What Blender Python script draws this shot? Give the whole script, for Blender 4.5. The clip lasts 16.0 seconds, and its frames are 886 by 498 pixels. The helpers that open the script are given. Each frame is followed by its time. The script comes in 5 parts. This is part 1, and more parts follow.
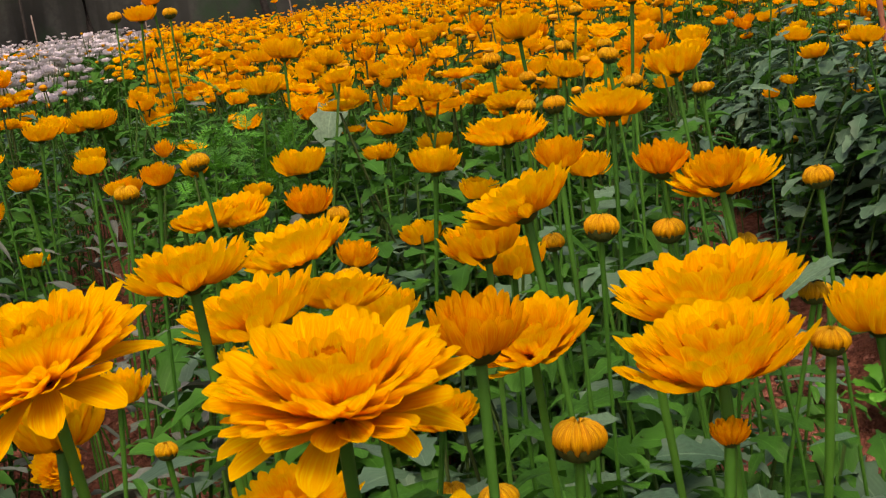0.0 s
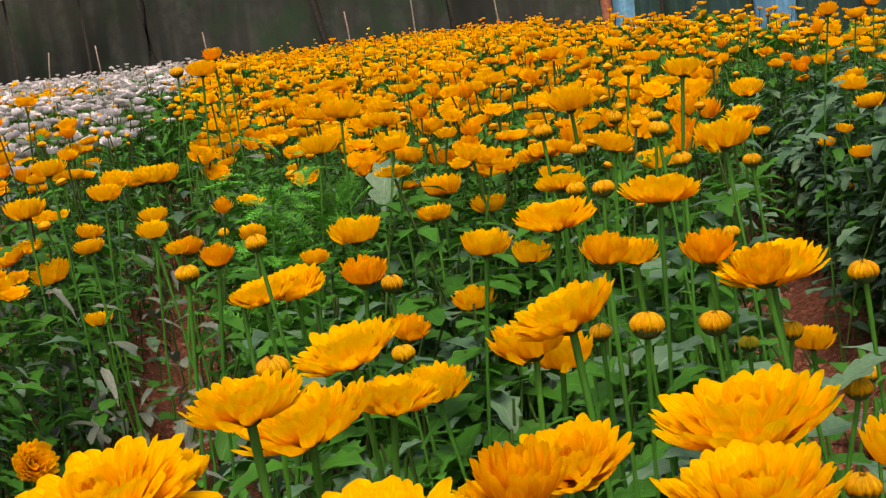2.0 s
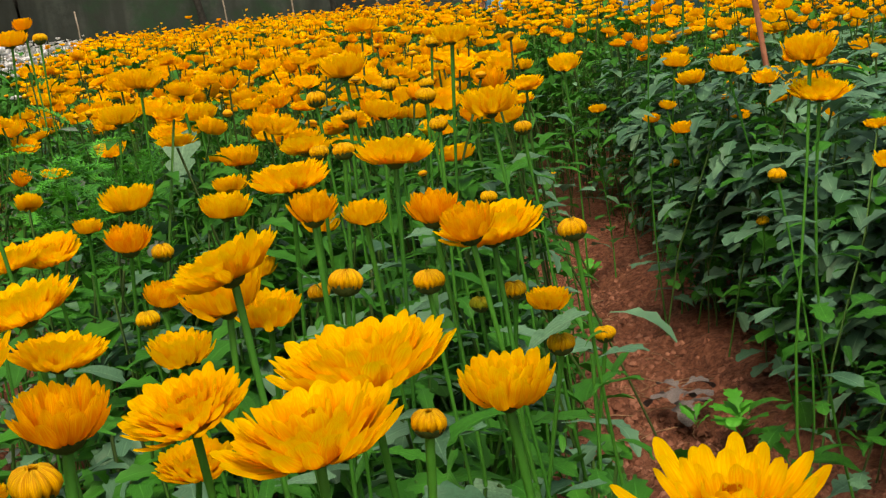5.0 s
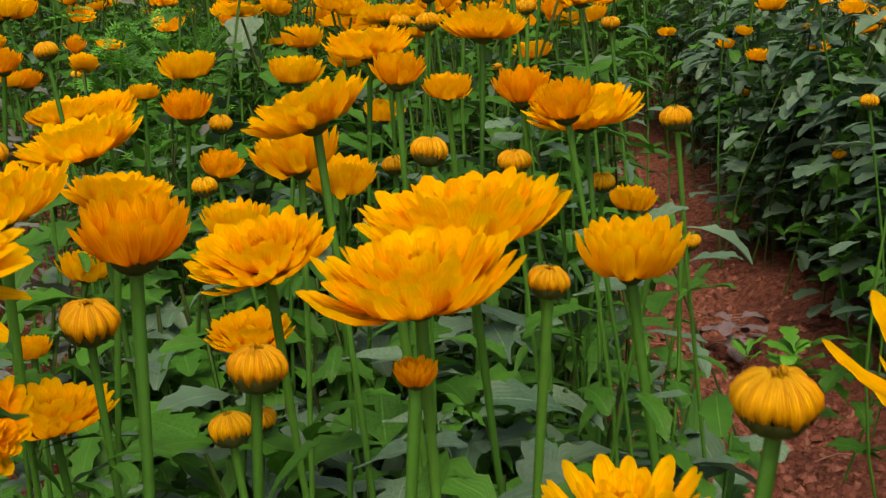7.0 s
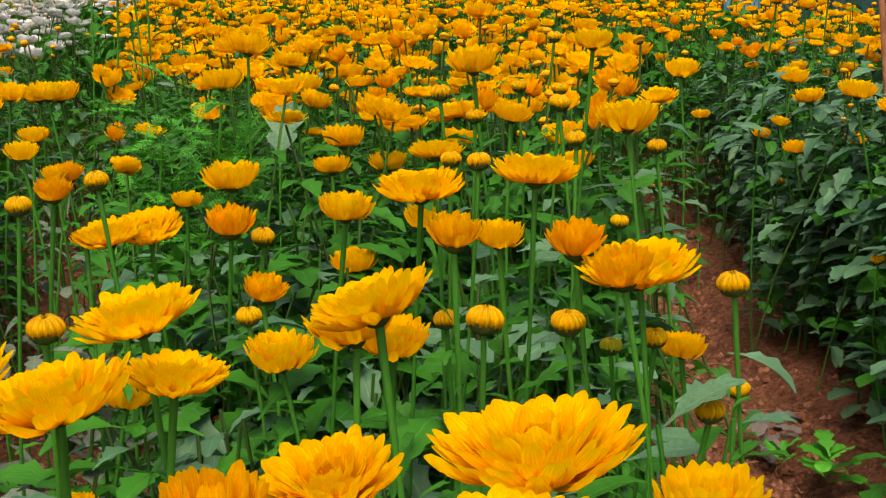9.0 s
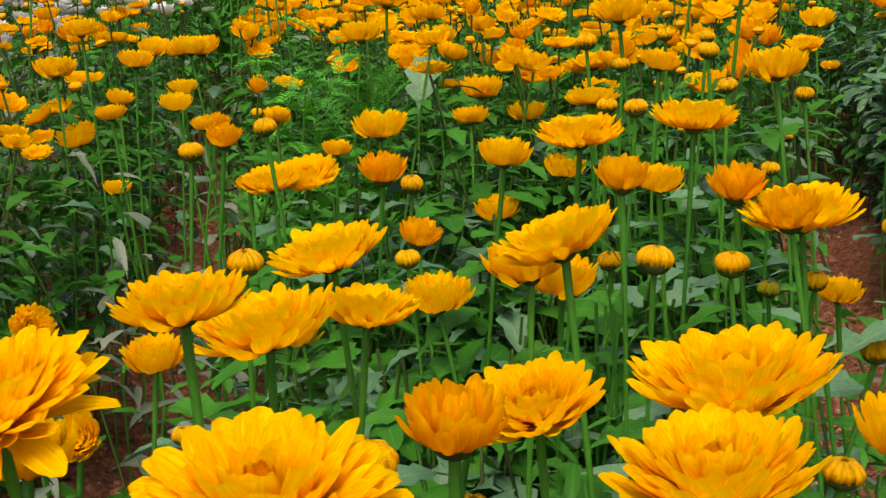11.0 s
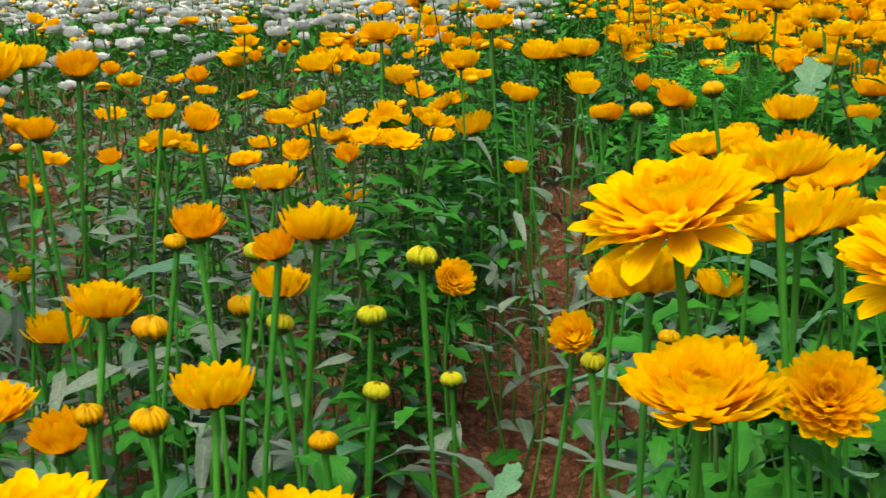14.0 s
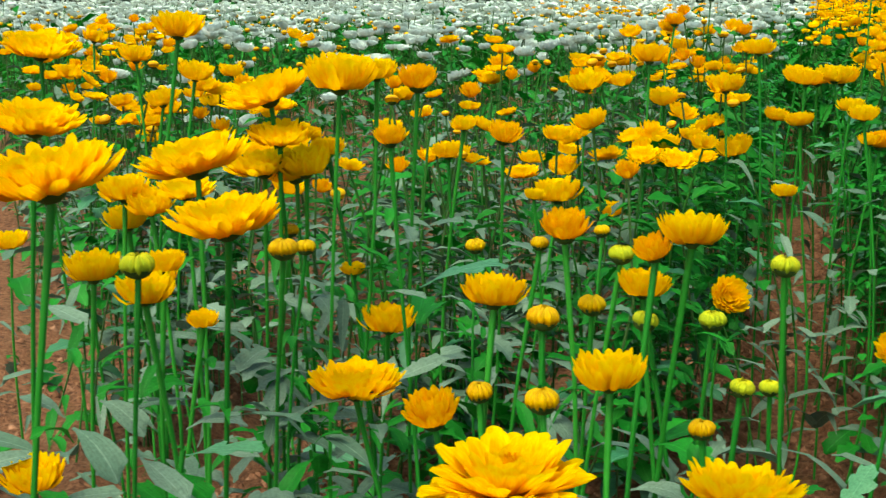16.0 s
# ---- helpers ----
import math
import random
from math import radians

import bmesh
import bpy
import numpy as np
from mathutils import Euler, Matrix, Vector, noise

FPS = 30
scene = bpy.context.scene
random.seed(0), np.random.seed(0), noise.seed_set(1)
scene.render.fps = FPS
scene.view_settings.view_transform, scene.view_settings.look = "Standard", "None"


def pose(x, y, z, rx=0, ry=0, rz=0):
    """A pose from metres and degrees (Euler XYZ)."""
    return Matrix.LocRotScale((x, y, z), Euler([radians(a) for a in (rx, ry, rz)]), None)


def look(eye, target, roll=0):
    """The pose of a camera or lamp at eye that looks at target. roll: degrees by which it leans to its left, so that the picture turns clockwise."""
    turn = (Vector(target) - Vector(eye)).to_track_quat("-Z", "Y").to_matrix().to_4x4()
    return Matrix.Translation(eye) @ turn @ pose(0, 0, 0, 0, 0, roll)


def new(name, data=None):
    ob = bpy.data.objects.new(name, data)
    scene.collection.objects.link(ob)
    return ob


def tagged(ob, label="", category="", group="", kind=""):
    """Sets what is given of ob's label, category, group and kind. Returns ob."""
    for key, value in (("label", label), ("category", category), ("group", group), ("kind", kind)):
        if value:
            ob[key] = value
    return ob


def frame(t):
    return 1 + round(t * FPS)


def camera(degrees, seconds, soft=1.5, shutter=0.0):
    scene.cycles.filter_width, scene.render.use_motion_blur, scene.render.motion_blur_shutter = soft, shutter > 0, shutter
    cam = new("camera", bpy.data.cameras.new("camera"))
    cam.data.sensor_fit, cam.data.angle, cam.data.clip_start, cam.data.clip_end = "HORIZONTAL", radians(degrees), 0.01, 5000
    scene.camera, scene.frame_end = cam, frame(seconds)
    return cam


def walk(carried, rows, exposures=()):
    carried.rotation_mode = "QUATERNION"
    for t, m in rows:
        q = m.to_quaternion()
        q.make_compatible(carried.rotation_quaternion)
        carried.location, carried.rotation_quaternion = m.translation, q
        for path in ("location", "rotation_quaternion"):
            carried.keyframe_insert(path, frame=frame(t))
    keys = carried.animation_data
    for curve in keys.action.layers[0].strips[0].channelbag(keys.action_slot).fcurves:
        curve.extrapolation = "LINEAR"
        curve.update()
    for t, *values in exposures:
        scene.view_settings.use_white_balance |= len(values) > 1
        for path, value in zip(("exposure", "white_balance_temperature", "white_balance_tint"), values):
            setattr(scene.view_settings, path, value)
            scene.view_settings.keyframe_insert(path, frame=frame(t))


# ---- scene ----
cam = camera(39.0, 16.0, 1.25, 0.25)
# seconds, eye x y z in metres, then the turns rx ry rz in degrees
PATH = [
    (0.0, -0.0017, 0.0013, 0.7499, 78.11, 6.77, 0.30),
    (0.5, -0.0023, 0.0069, 0.7657, 78.61, 6.95, 0.62),
    (1.0, 0.0037, 0.0030, 0.7791, 79.37, 7.30, 1.22),
    (1.5, 0.0044, -0.0054, 0.7938, 79.80, 7.45, 2.28),
    (2.0, 0.0096, -0.0119, 0.8020, 79.48, 7.03, 2.91),
    (2.5, 0.0384, -0.0081, 0.7875, 79.08, 6.25, 1.06),
    (3.0, 0.0661, -0.0030, 0.7864, 78.68, 6.48, -0.98),
    (3.5, 0.0844, -0.0097, 0.7848, 79.19, 6.94, -1.45),
    (3.7, 0.0961, -0.0117, 0.7824, 79.40, 6.85, -2.05),
    (5.8, 0.1387, 0.0022, 0.7419, 77.71, 5.34, -1.18),
    (6.0, 0.1310, 0.0072, 0.7311, 78.14, 4.42, -0.27),
    (6.5, 0.1124, 0.0241, 0.7073, 76.53, 3.51, 0.09),
    (7.0, 0.1007, 0.0511, 0.7230, 75.06, 1.96, 0.66),
    (7.5, 0.0887, 0.0645, 0.7501, 76.55, 1.31, 1.38),
    (8.0, 0.0870, 0.0745, 0.7699, 76.85, 0.77, 1.57),
    (8.2, 0.0846, 0.0799, 0.7818, 77.35, 0.72, 1.66),
    (10.3, 0.0744, 0.0598, 0.7992, 75.64, 0.71, 4.19),
    (10.5, 0.0639, 0.0554, 0.7962, 75.36, 0.91, 5.25),
    (11.0, 0.0403, 0.0462, 0.7925, 75.20, 1.55, 6.66),
    (11.5, 0.0199, 0.0291, 0.7881, 75.68, 1.77, 8.48),
    (12.0, 0.0024, 0.0056, 0.7742, 76.35, 2.17, 11.07),
    (12.5, -0.0100, -0.0219, 0.7500, 75.72, 2.06, 13.08),
    (13.0, -0.0252, -0.0408, 0.7385, 77.23, 1.97, 15.21),
    (13.5, -0.0442, -0.0610, 0.7348, 77.18, 1.60, 17.29),
    (14.0, -0.0686, -0.0933, 0.7381, 77.45, 1.07, 20.08),
    (14.5, -0.0924, -0.1217, 0.7386, 77.33, 1.01, 22.55),
    (15.0, -0.1093, -0.1415, 0.7376, 77.96, 0.58, 24.49),
    (15.5, -0.1227, -0.1702, 0.7387, 78.01, 0.35, 26.75),
    (16.0, -0.1434, -0.1991, 0.7415, 78.48, 0.10, 29.00),
]
EXPOSURES = [(0.0, 1.1, 8500, 46), (1.0, 1.24, 8400, 36), (2.5, 1.36, 8400, 34), (3.5, 1.38, 8400, 24), (6.0, 1.28, 8600, 18), (7.0, 1.16, 8600, 42), (8.0, 1.32, 8600, 25), (10.5, 1.48, 8600, 14), (11.5, 1.41, 8600, 25), (12.5, 1.3, 8400, 24), (14.0, 1.66, 7800, 2), (16.0, 1.82, 7300, -24)]
walk(cam, [(t, pose(x, y, z, a, b, c)) for t, x, y, z, a, b, c in PATH], EXPOSURES)

# ---- light: a bright overcast sky with a weak, broad sun ----
world = bpy.data.worlds.new("overcast_sky")
scene.world = world
world.use_nodes = True
wn = world.node_tree.nodes
sky = wn.new("ShaderNodeTexSky")
sky.sky_type, sky.sun_disc = "NISHITA", False
sky.sun_elevation, sky.sun_rotation = radians(58), radians(200)
sky.air_density, sky.dust_density, sky.ozone_density = 1.0, 4.0, 1.0
world.node_tree.links.new(sky.outputs["Color"], wn["Background"].inputs["Color"])
wn["Background"].inputs["Strength"].default_value = 0.11
sun_data = bpy.data.lights.new("sun", "SUN")
sun_data.energy, sun_data.angle, sun_data.color = 1.3, radians(25), (1.0, 0.96, 0.88)
sun = new("sun", sun_data)
sun.matrix_world = look((0, 0, 20), (-2.5, 9.5, 0))


# ---- materials ----
def material(name, rough=0.6, spec=0.3):
    m = bpy.data.materials.new(name)
    m.use_nodes = True
    t = m.node_tree
    b = t.nodes["Principled BSDF"]
    b.inputs["Roughness"].default_value = rough
    b.inputs["Specular IOR Level"].default_value = spec
    return m, t, b


def noise_tex(t, scale, detail=3.0, coords="Object", rough=0.55):
    n = t.nodes.new("ShaderNodeTexNoise")
    n.inputs["Scale"].default_value = scale
    n.inputs["Detail"].default_value = detail
    n.inputs["Roughness"].default_value = rough
    c = t.nodes.new("ShaderNodeTexCoord")
    t.links.new(c.outputs[coords], n.inputs["Vector"])
    return n.outputs["Fac"]


def ramp(t, fac, stops):
    r = t.nodes.new("ShaderNodeValToRGB")
    e = r.color_ramp.elements
    while len(e) < len(stops):
        e.new(0.5)
    for el, (p, c) in zip(e, stops):
        el.position, el.color = p, (*c, 1)
    t.links.new(fac, r.inputs["Fac"])
    return r.outputs["Color"]


def mix(t, fac, a, b, mode="MIX"):
    m = t.nodes.new("ShaderNodeMix")
    m.data_type, m.blend_type = "RGBA", mode
    for key, v in (("Factor", fac), ("A", a), ("B", b)):
        s = [i for i in m.inputs if i.name == key and i.enabled][0] if key == "Factor" else [i for i in m.inputs if i.name == key and i.type == "RGBA"][0]
        if isinstance(v, (int, float)):
            s.default_value = v
        elif isinstance(v, tuple):
            s.default_value = (*v, 1)
        else:
            t.links.new(v, s)
    return [o for o in m.outputs if o.type == "RGBA"][0]


def bump(t, b, height, strength=0.4, distance=0.01):
    n = t.nodes.new("ShaderNodeBump")
    n.inputs["Strength"].default_value = strength
    n.inputs["Distance"].default_value = distance
    t.links.new(height, n.inputs["Height"])
    t.links.new(n.outputs["Normal"], b.inputs["Normal"])


def uv_parts(t):
    u = t.nodes.new("ShaderNodeUVMap")
    u.uv_map = "UVMap"
    s = t.nodes.new("ShaderNodeSeparateXYZ")
    t.links.new(u.outputs["UV"], s.inputs["Vector"])
    return s.outputs["X"], s.outputs["Y"], u.outputs["UV"]


def see_through(t, b, colour, amount):
    """Thin living tissue: part of the light passes through."""
    tr = t.nodes.new("ShaderNodeBsdfTranslucent")
    if isinstance(colour, tuple):
        tr.inputs["Color"].default_value = (*colour, 1)
    else:
        t.links.new(colour, tr.inputs["Color"])
    ms = t.nodes.new("ShaderNodeMixShader")
    ms.inputs["Fac"].default_value = amount
    out = t.nodes["Material Output"]
    t.links.new(b.outputs["BSDF"], ms.inputs[1])
    t.links.new(tr.outputs["BSDF"], ms.inputs[2])
    t.links.new(ms.outputs["Shader"], out.inputs["Surface"])


def petal_material(name, base, middle, tip, streak, through_light=0.42):
    m, t, b = material(name, 0.65, 0.15)
    u, v, uv = uv_parts(t)
    body = ramp(t, v, [(0.0, base), (0.45, middle), (1.0, tip)])
    # fine veins along the petal
    mp = t.nodes.new("ShaderNodeMapping")
    mp.inputs["Scale"].default_value = (7.0, 0.7, 1.0)
    t.links.new(uv, mp.inputs["Vector"])
    veins = t.nodes.new("ShaderNodeTexNoise")
    veins.inputs["Scale"].default_value = 3.0
    t.links.new(mp.outputs["Vector"], veins.inputs["Vector"])
    lines = ramp(t, veins.outputs["Fac"], [(0.38, (0, 0, 0)), (0.62, (0.8, 0.8, 0.8))])
    col = mix(t, lines, body, streak)
    # uneven ripening: soft patches of the deeper hue
    patch = noise_tex(t, 6.0, 4)
    col = mix(t, ramp(t, patch, [(0.42, (0, 0, 0)), (0.75, (0.3, 0.3, 0.3))]), col, streak)
    # every petal and every head a little different
    geo = t.nodes.new("ShaderNodeNewGeometry")
    info = t.nodes.new("ShaderNodeObjectInfo")
    add = t.nodes.new("ShaderNodeMath")
    add.operation = "ADD"
    t.links.new(geo.outputs["Random Per Island"], add.inputs[0])
    t.links.new(info.outputs["Random"], add.inputs[1])
    hsv = t.nodes.new("ShaderNodeHueSaturation")
    mr = t.nodes.new("ShaderNodeMapRange")
    mr.inputs["From Max"].default_value = 2.0
    mr.inputs["To Min"].default_value, mr.inputs["To Max"].default_value = 0.488, 0.508
    t.links.new(add.outputs[0], mr.inputs["Value"])
    t.links.new(mr.outputs["Result"], hsv.inputs["Hue"])
    t.links.new(col, hsv.inputs["Color"])
    t.links.new(hsv.outputs["Color"], b.inputs["Base Color"])
    bump(t, b, veins.outputs["Fac"], 0.8, 0.0015)
    see_through(t, b, hsv.outputs["Color"], through_light)
    return m


YELLOW = petal_material("golden_petal", (0.91, 0.47, 0.002), (0.95, 0.66, 0.003), (0.96, 0.78, 0.005), (0.91, 0.45, 0.001), 0.56)
CUP = petal_material("orange_petal", (0.84, 0.35, 0.002), (0.93, 0.52, 0.003), (0.95, 0.66, 0.004), (0.86, 0.31, 0.001), 0.56)
BUD = petal_material("bud_petal", (0.26, 0.13, 0.008), (0.88, 0.56, 0.008), (0.84, 0.66, 0.03), (0.52, 0.22, 0.003), 0.35)
GREEN_BUD = petal_material("green_bud_petal", (0.12, 0.20, 0.02), (0.45, 0.46, 0.02), (0.75, 0.58, 0.02), (0.25, 0.34, 0.02), 0.15)
WHITE = petal_material("white_petal", (0.48, 0.56, 0.42), (0.60, 0.64, 0.64), (0.66, 0.69, 0.70), (0.54, 0.58, 0.58), 0.28)


def green_material(name, dark, light, rough=0.5, spec=0.35, glow=0.2, scale=60.0, veined=False):
    m, t, b = material(name, rough, spec)
    geo = t.nodes.new("ShaderNodeNewGeometry")
    info = t.nodes.new("ShaderNodeObjectInfo")
    add = t.nodes.new("ShaderNodeMath")
    add.operation = "ADD"
    t.links.new(geo.outputs["Random Per Island"], add.inputs[0])
    t.links.new(info.outputs["Random"], add.inputs[1])
    half = t.nodes.new("ShaderNodeMath")
    half.operation = "FRACT"
    t.links.new(add.outputs[0], half.inputs[0])
    base = mix(t, half.outputs[0], dark, light)
    n = noise_tex(t, scale)
    col = mix(t, n, base, tuple(min(1, 1.5 * c + 0.004) for c in dark))
    col2 = mix(t, 0.5, base, col)
    height = n
    if veined:
        u, v, uv = uv_parts(t)
        wave = t.nodes.new("ShaderNodeTexWave")
        wave.inputs["Scale"].default_value, wave.inputs["Distortion"].default_value = 2.6, 1.5
        t.links.new(uv, wave.inputs["Vector"])
        rib = ramp(t, u, [(0.0, (0, 0, 0)), (0.47, (0, 0, 0)), (0.50, (0.6, 0.6, 0.6)), (0.53, (0, 0, 0)), (1.0, (0, 0, 0))])
        pale = tuple(min(1, 1.5 * c + 0.02) for c in light)
        col2 = mix(t, rib, col2, pale)
        blotch = noise_tex(t, 25.0, 4)
        col2 = mix(t, ramp(t, blotch, [(0.4, (0, 0, 0)), (0.75, (0.6, 0.6, 0.6))]), col2, tuple(0.55 * c for c in dark))
        height = wave.outputs["Fac"]
    t.links.new(col2, b.inputs["Base Color"])
    bump(t, b, height, 0.12 if veined else 0.35, 0.002)
    if glow:
        see_through(t, b, col2, glow)
    return m


LEAF = green_material("leaf_green", (0.007, 0.094, 0.005), (0.022, 0.168, 0.013), 0.6, 0.2, 0.24, 60.0, True)
LEAF_BLUE = green_material("leaf_blue_grey", (0.024, 0.100, 0.050), (0.080, 0.190, 0.104), 0.55, 0.3, 0.15, 60.0, True)
LEAF_DUSTY = green_material("leaf_dusty_grey", (0.050, 0.088, 0.062), (0.130, 0.172, 0.140), 0.6, 0.25, 0.12, 60.0, True)
STEM = green_material("stem_green", (0.010, 0.095, 0.008), (0.030, 0.160, 0.015), 0.55, 0.2, 0.0, 90.0)
STEM_FIELD = green_material("stem_brownish", (0.026, 0.050, 0.012), (0.020, 0.125, 0.012), 0.6, 0.2, 0.0, 90.0)
CALYX = green_material("calyx_green", (0.022, 0.042, 0.008), (0.050, 0.070, 0.014), 0.75, 0.08, 0.0, 120.0)
HEART = petal_material("flower_heart", (0.80, 0.24, 0.002), (0.88, 0.32, 0.002), (0.92, 0.46, 0.003), (0.78, 0.20, 0.001), 0.45)


# ---- mesh helpers ----
class Shape:
    """Gathers vertices, faces, face corners' uv and material slots."""

    def __init__(self):
        self.v, self.f, self.uv, self.m = [], [], [], []

    def add(self, verts, faces, uvs, slot=0):
        o = len(self.v)
        self.v += [tuple(p) for p in verts]
        for fc in faces:
            self.f.append(tuple(o + i for i in fc))
            self.uv.append([uvs[i] for i in fc])
            self.m.append(slot)

    def mesh(self, name, mats, smooth=True):
        me = bpy.data.meshes.new(name)
        me.from_pydata(self.v, [], self.f)
        lay = me.uv_layers.new(name="UVMap")
        flat = np.array([c for f in self.uv for c in f], dtype=np.float32).ravel()
        lay.data.foreach_set("uv", flat)
        for m in mats:
            me.materials.append(m)
        me.polygons.foreach_set("material_index", self.m)
        me.polygons.foreach_set("use_smooth", [smooth] * len(self.f))
        me.update()
        return me


STATIONS = {2: (0.0, 1.0), 3: (0.0, 0.66, 1.0), 4: (0.0, 0.5, 0.85, 1.0), 5: (0.0, 0.42, 0.74, 0.92, 1.0), 6: (0.0, 0.32, 0.6, 0.81, 0.94, 1.0)}


def strip(s, ring, length, width, r0, z0, el0, el1, az, cup, rows=5, cols=3, tip=0.42, twist=0.0, wave=0.0, slot=0):
    """One petal: leaves the axis at radius r0 and height z0, rises at el0 degrees and ends at el1; cup folds its edges up."""
    verts, uvs = [], []
    r, z, before = r0, z0, 0.0
    ca, sa = math.cos(az), math.sin(az)
    for i in range(rows):
        k = STATIONS[rows][i]
        e = radians(el0 + (el1 - el0) * (k + before) / 2)
        r += math.cos(e) * length * (k - before)
        z += math.sin(e) * length * (k - before)
        before = k
        e = radians(el0 + (el1 - el0) * k)
        # spoon-shaped: narrow at the claw, widest past the middle, with a round tip
        if k < 0.70:
            w = width * (0.36 + 0.64 * math.sin(k / 0.70 * math.pi / 2))
        else:
            w = width * max(tip, math.sqrt(max(0.0, 1 - ((k - 0.70) / 0.312) ** 2)))
        for j in range(cols):
            a = (j / (cols - 1) * 2 - 1)
            lift = cup * w * (a * a) + wave * w * math.sin(5 * k + 3 * az) * a
            pr = r - math.sin(e) * lift
            pz = z + math.cos(e) * lift + twist * a * w * k
            if i == rows - 1:
                pr -= math.cos(e) * a * a * 0.45 * w
                pz -= math.sin(e) * a * a * 0.45 * w
            x, y = pr * ca - a * w * sa, pr * sa + a * w * ca
            verts.append((x, y, pz))
            uvs.append((0.5 + 0.5 * a + ring * 1.37, k))
    faces = []
    for i in range(rows - 1):
        for j in range(cols - 1):
            q = i * cols + j
            faces.append((q, q + 1, q + cols + 1, q + cols))
    s.add(verts, faces, uvs, slot)


def dome(s, radius, height, z0, sides=10, rings=3, slot=0):
    """A closed rounded cap or cup round the axis."""
    verts, uvs, faces = [], [], []
    for i in range(rings + 1):
        a = math.pi / 2 * i / rings
        for j in range(sides):
            b = 2 * math.pi * j / sides
            verts.append((radius * math.cos(a) * math.cos(b), radius * math.cos(a) * math.sin(b), z0 + height * math.sin(a)))
            uvs.append((j / sides, i / rings))
    for i in range(rings):
        for j in range(sides):
            faces.append((i * sides + j, i * sides + (j + 1) % sides, (i + 1) * sides + (j + 1) % sides, (i + 1) * sides + j))
    s.add(verts, faces, uvs, slot)


# Heads are built with an outer radius of about 1 and stand on z = 0, where the stem ends.
BLOOM_RINGS = ((26, 0.17, 0.95, 0.132, -8, 54), (28, 0.17, 0.91, 0.130, 0, 58), (27, 0.16, 0.83, 0.126, 10, 62), (25, 0.15, 0.73, 0.118, 22, 69),
               (21, 0.13, 0.61, 0.108, 34, 80), (16, 0.10, 0.49, 0.095, 47, 95), (12, 0.08, 0.40, 0.082, 58, 110))
DROOP_RINGS = ((10, 0.14, 0.88, 0.150, 0, -14), (25, 0.15, 0.90, 0.144, 3, 20), (28, 0.15, 0.86, 0.140, 10, 30), (28, 0.14, 0.78, 0.134, 18, 40), (26, 0.13, 0.68, 0.126, 26, 52),
               (23, 0.12, 0.57, 0.116, 35, 68), (18, 0.10, 0.46, 0.102, 46, 88), (14, 0.08, 0.38, 0.088, 58, 108))
BOWL_RINGS = ((22, 0.20, 0.95, 0.140, -8, 78), (23, 0.19, 0.94, 0.137, 3, 80), (21, 0.17, 0.86, 0.132, 15, 80), (19, 0.15, 0.76, 0.122, 29, 84),
              (16, 0.11, 0.64, 0.110, 42, 92), (12, 0.07, 0.52, 0.096, 55, 102), (10, 0.06, 0.43, 0.080, 66, 108))
SPARSE_RINGS = ((12, 0.20, 1.03, 0.130, -6, 58), (13, 0.18, 0.97, 0.128, 12, 68), (13, 0.15, 0.72, 0.116, 30, 80), (14, 0.12, 0.53, 0.096, 46, 92), (13, 0.07, 0.42, 0.08, 60, 106))
CUP_RINGS = ((16, 0.20, 0.93, 0.140, 16, 76), (17, 0.20, 1.00, 0.138, 30, 86), (15, 0.18, 1.00, 0.125, 43, 94), (13, 0.14, 0.92, 0.105, 56, 104), (11, 0.08, 0.80, 0.085, 70, 112))


def bloom(rings, seed, ragged=1.0, rows=5, cols=3, heart=True):
    rnd = random.Random(seed)
    s = Shape()
    for k, (n, r0, length, width, e0, e1) in enumerate(rings):
        off = rnd.random() * 6.28
        for i in range(n):
            az = off + 6.2832 * (i + rnd.uniform(-0.28, 0.28) * ragged) / n
            ln = length * (1 + rnd.uniform(-0.14, 0.08) * ragged)
            bend = rnd.gauss(0, 8) * ragged
            strip(s, k, ln, width * rnd.uniform(0.85, 1.12), r0, 0.05 + 0.012 * k, e0 + rnd.gauss(0, 3.5) * ragged, e1 + bend, az,
                  rnd.uniform(0.24, 0.48) if e1 < 80 else rnd.uniform(0.45, 0.7), rows, cols, 0.34 if rows > 4 else 0.55, rnd.uniform(-0.2, 0.2), rnd.uniform(-0.12, 0.12))
    if heart:
        for i in range(26):
            az, rr = i * 2.4, 0.012 + 0.02 * math.sqrt(i)
            strip(s, 9, 0.32 + rnd.uniform(-0.05, 0.06), 0.030, rr, 0.12, 85 - 40 * rr, 100, az, 0.6, 3, 3, 0.7, slot=1)
    return s


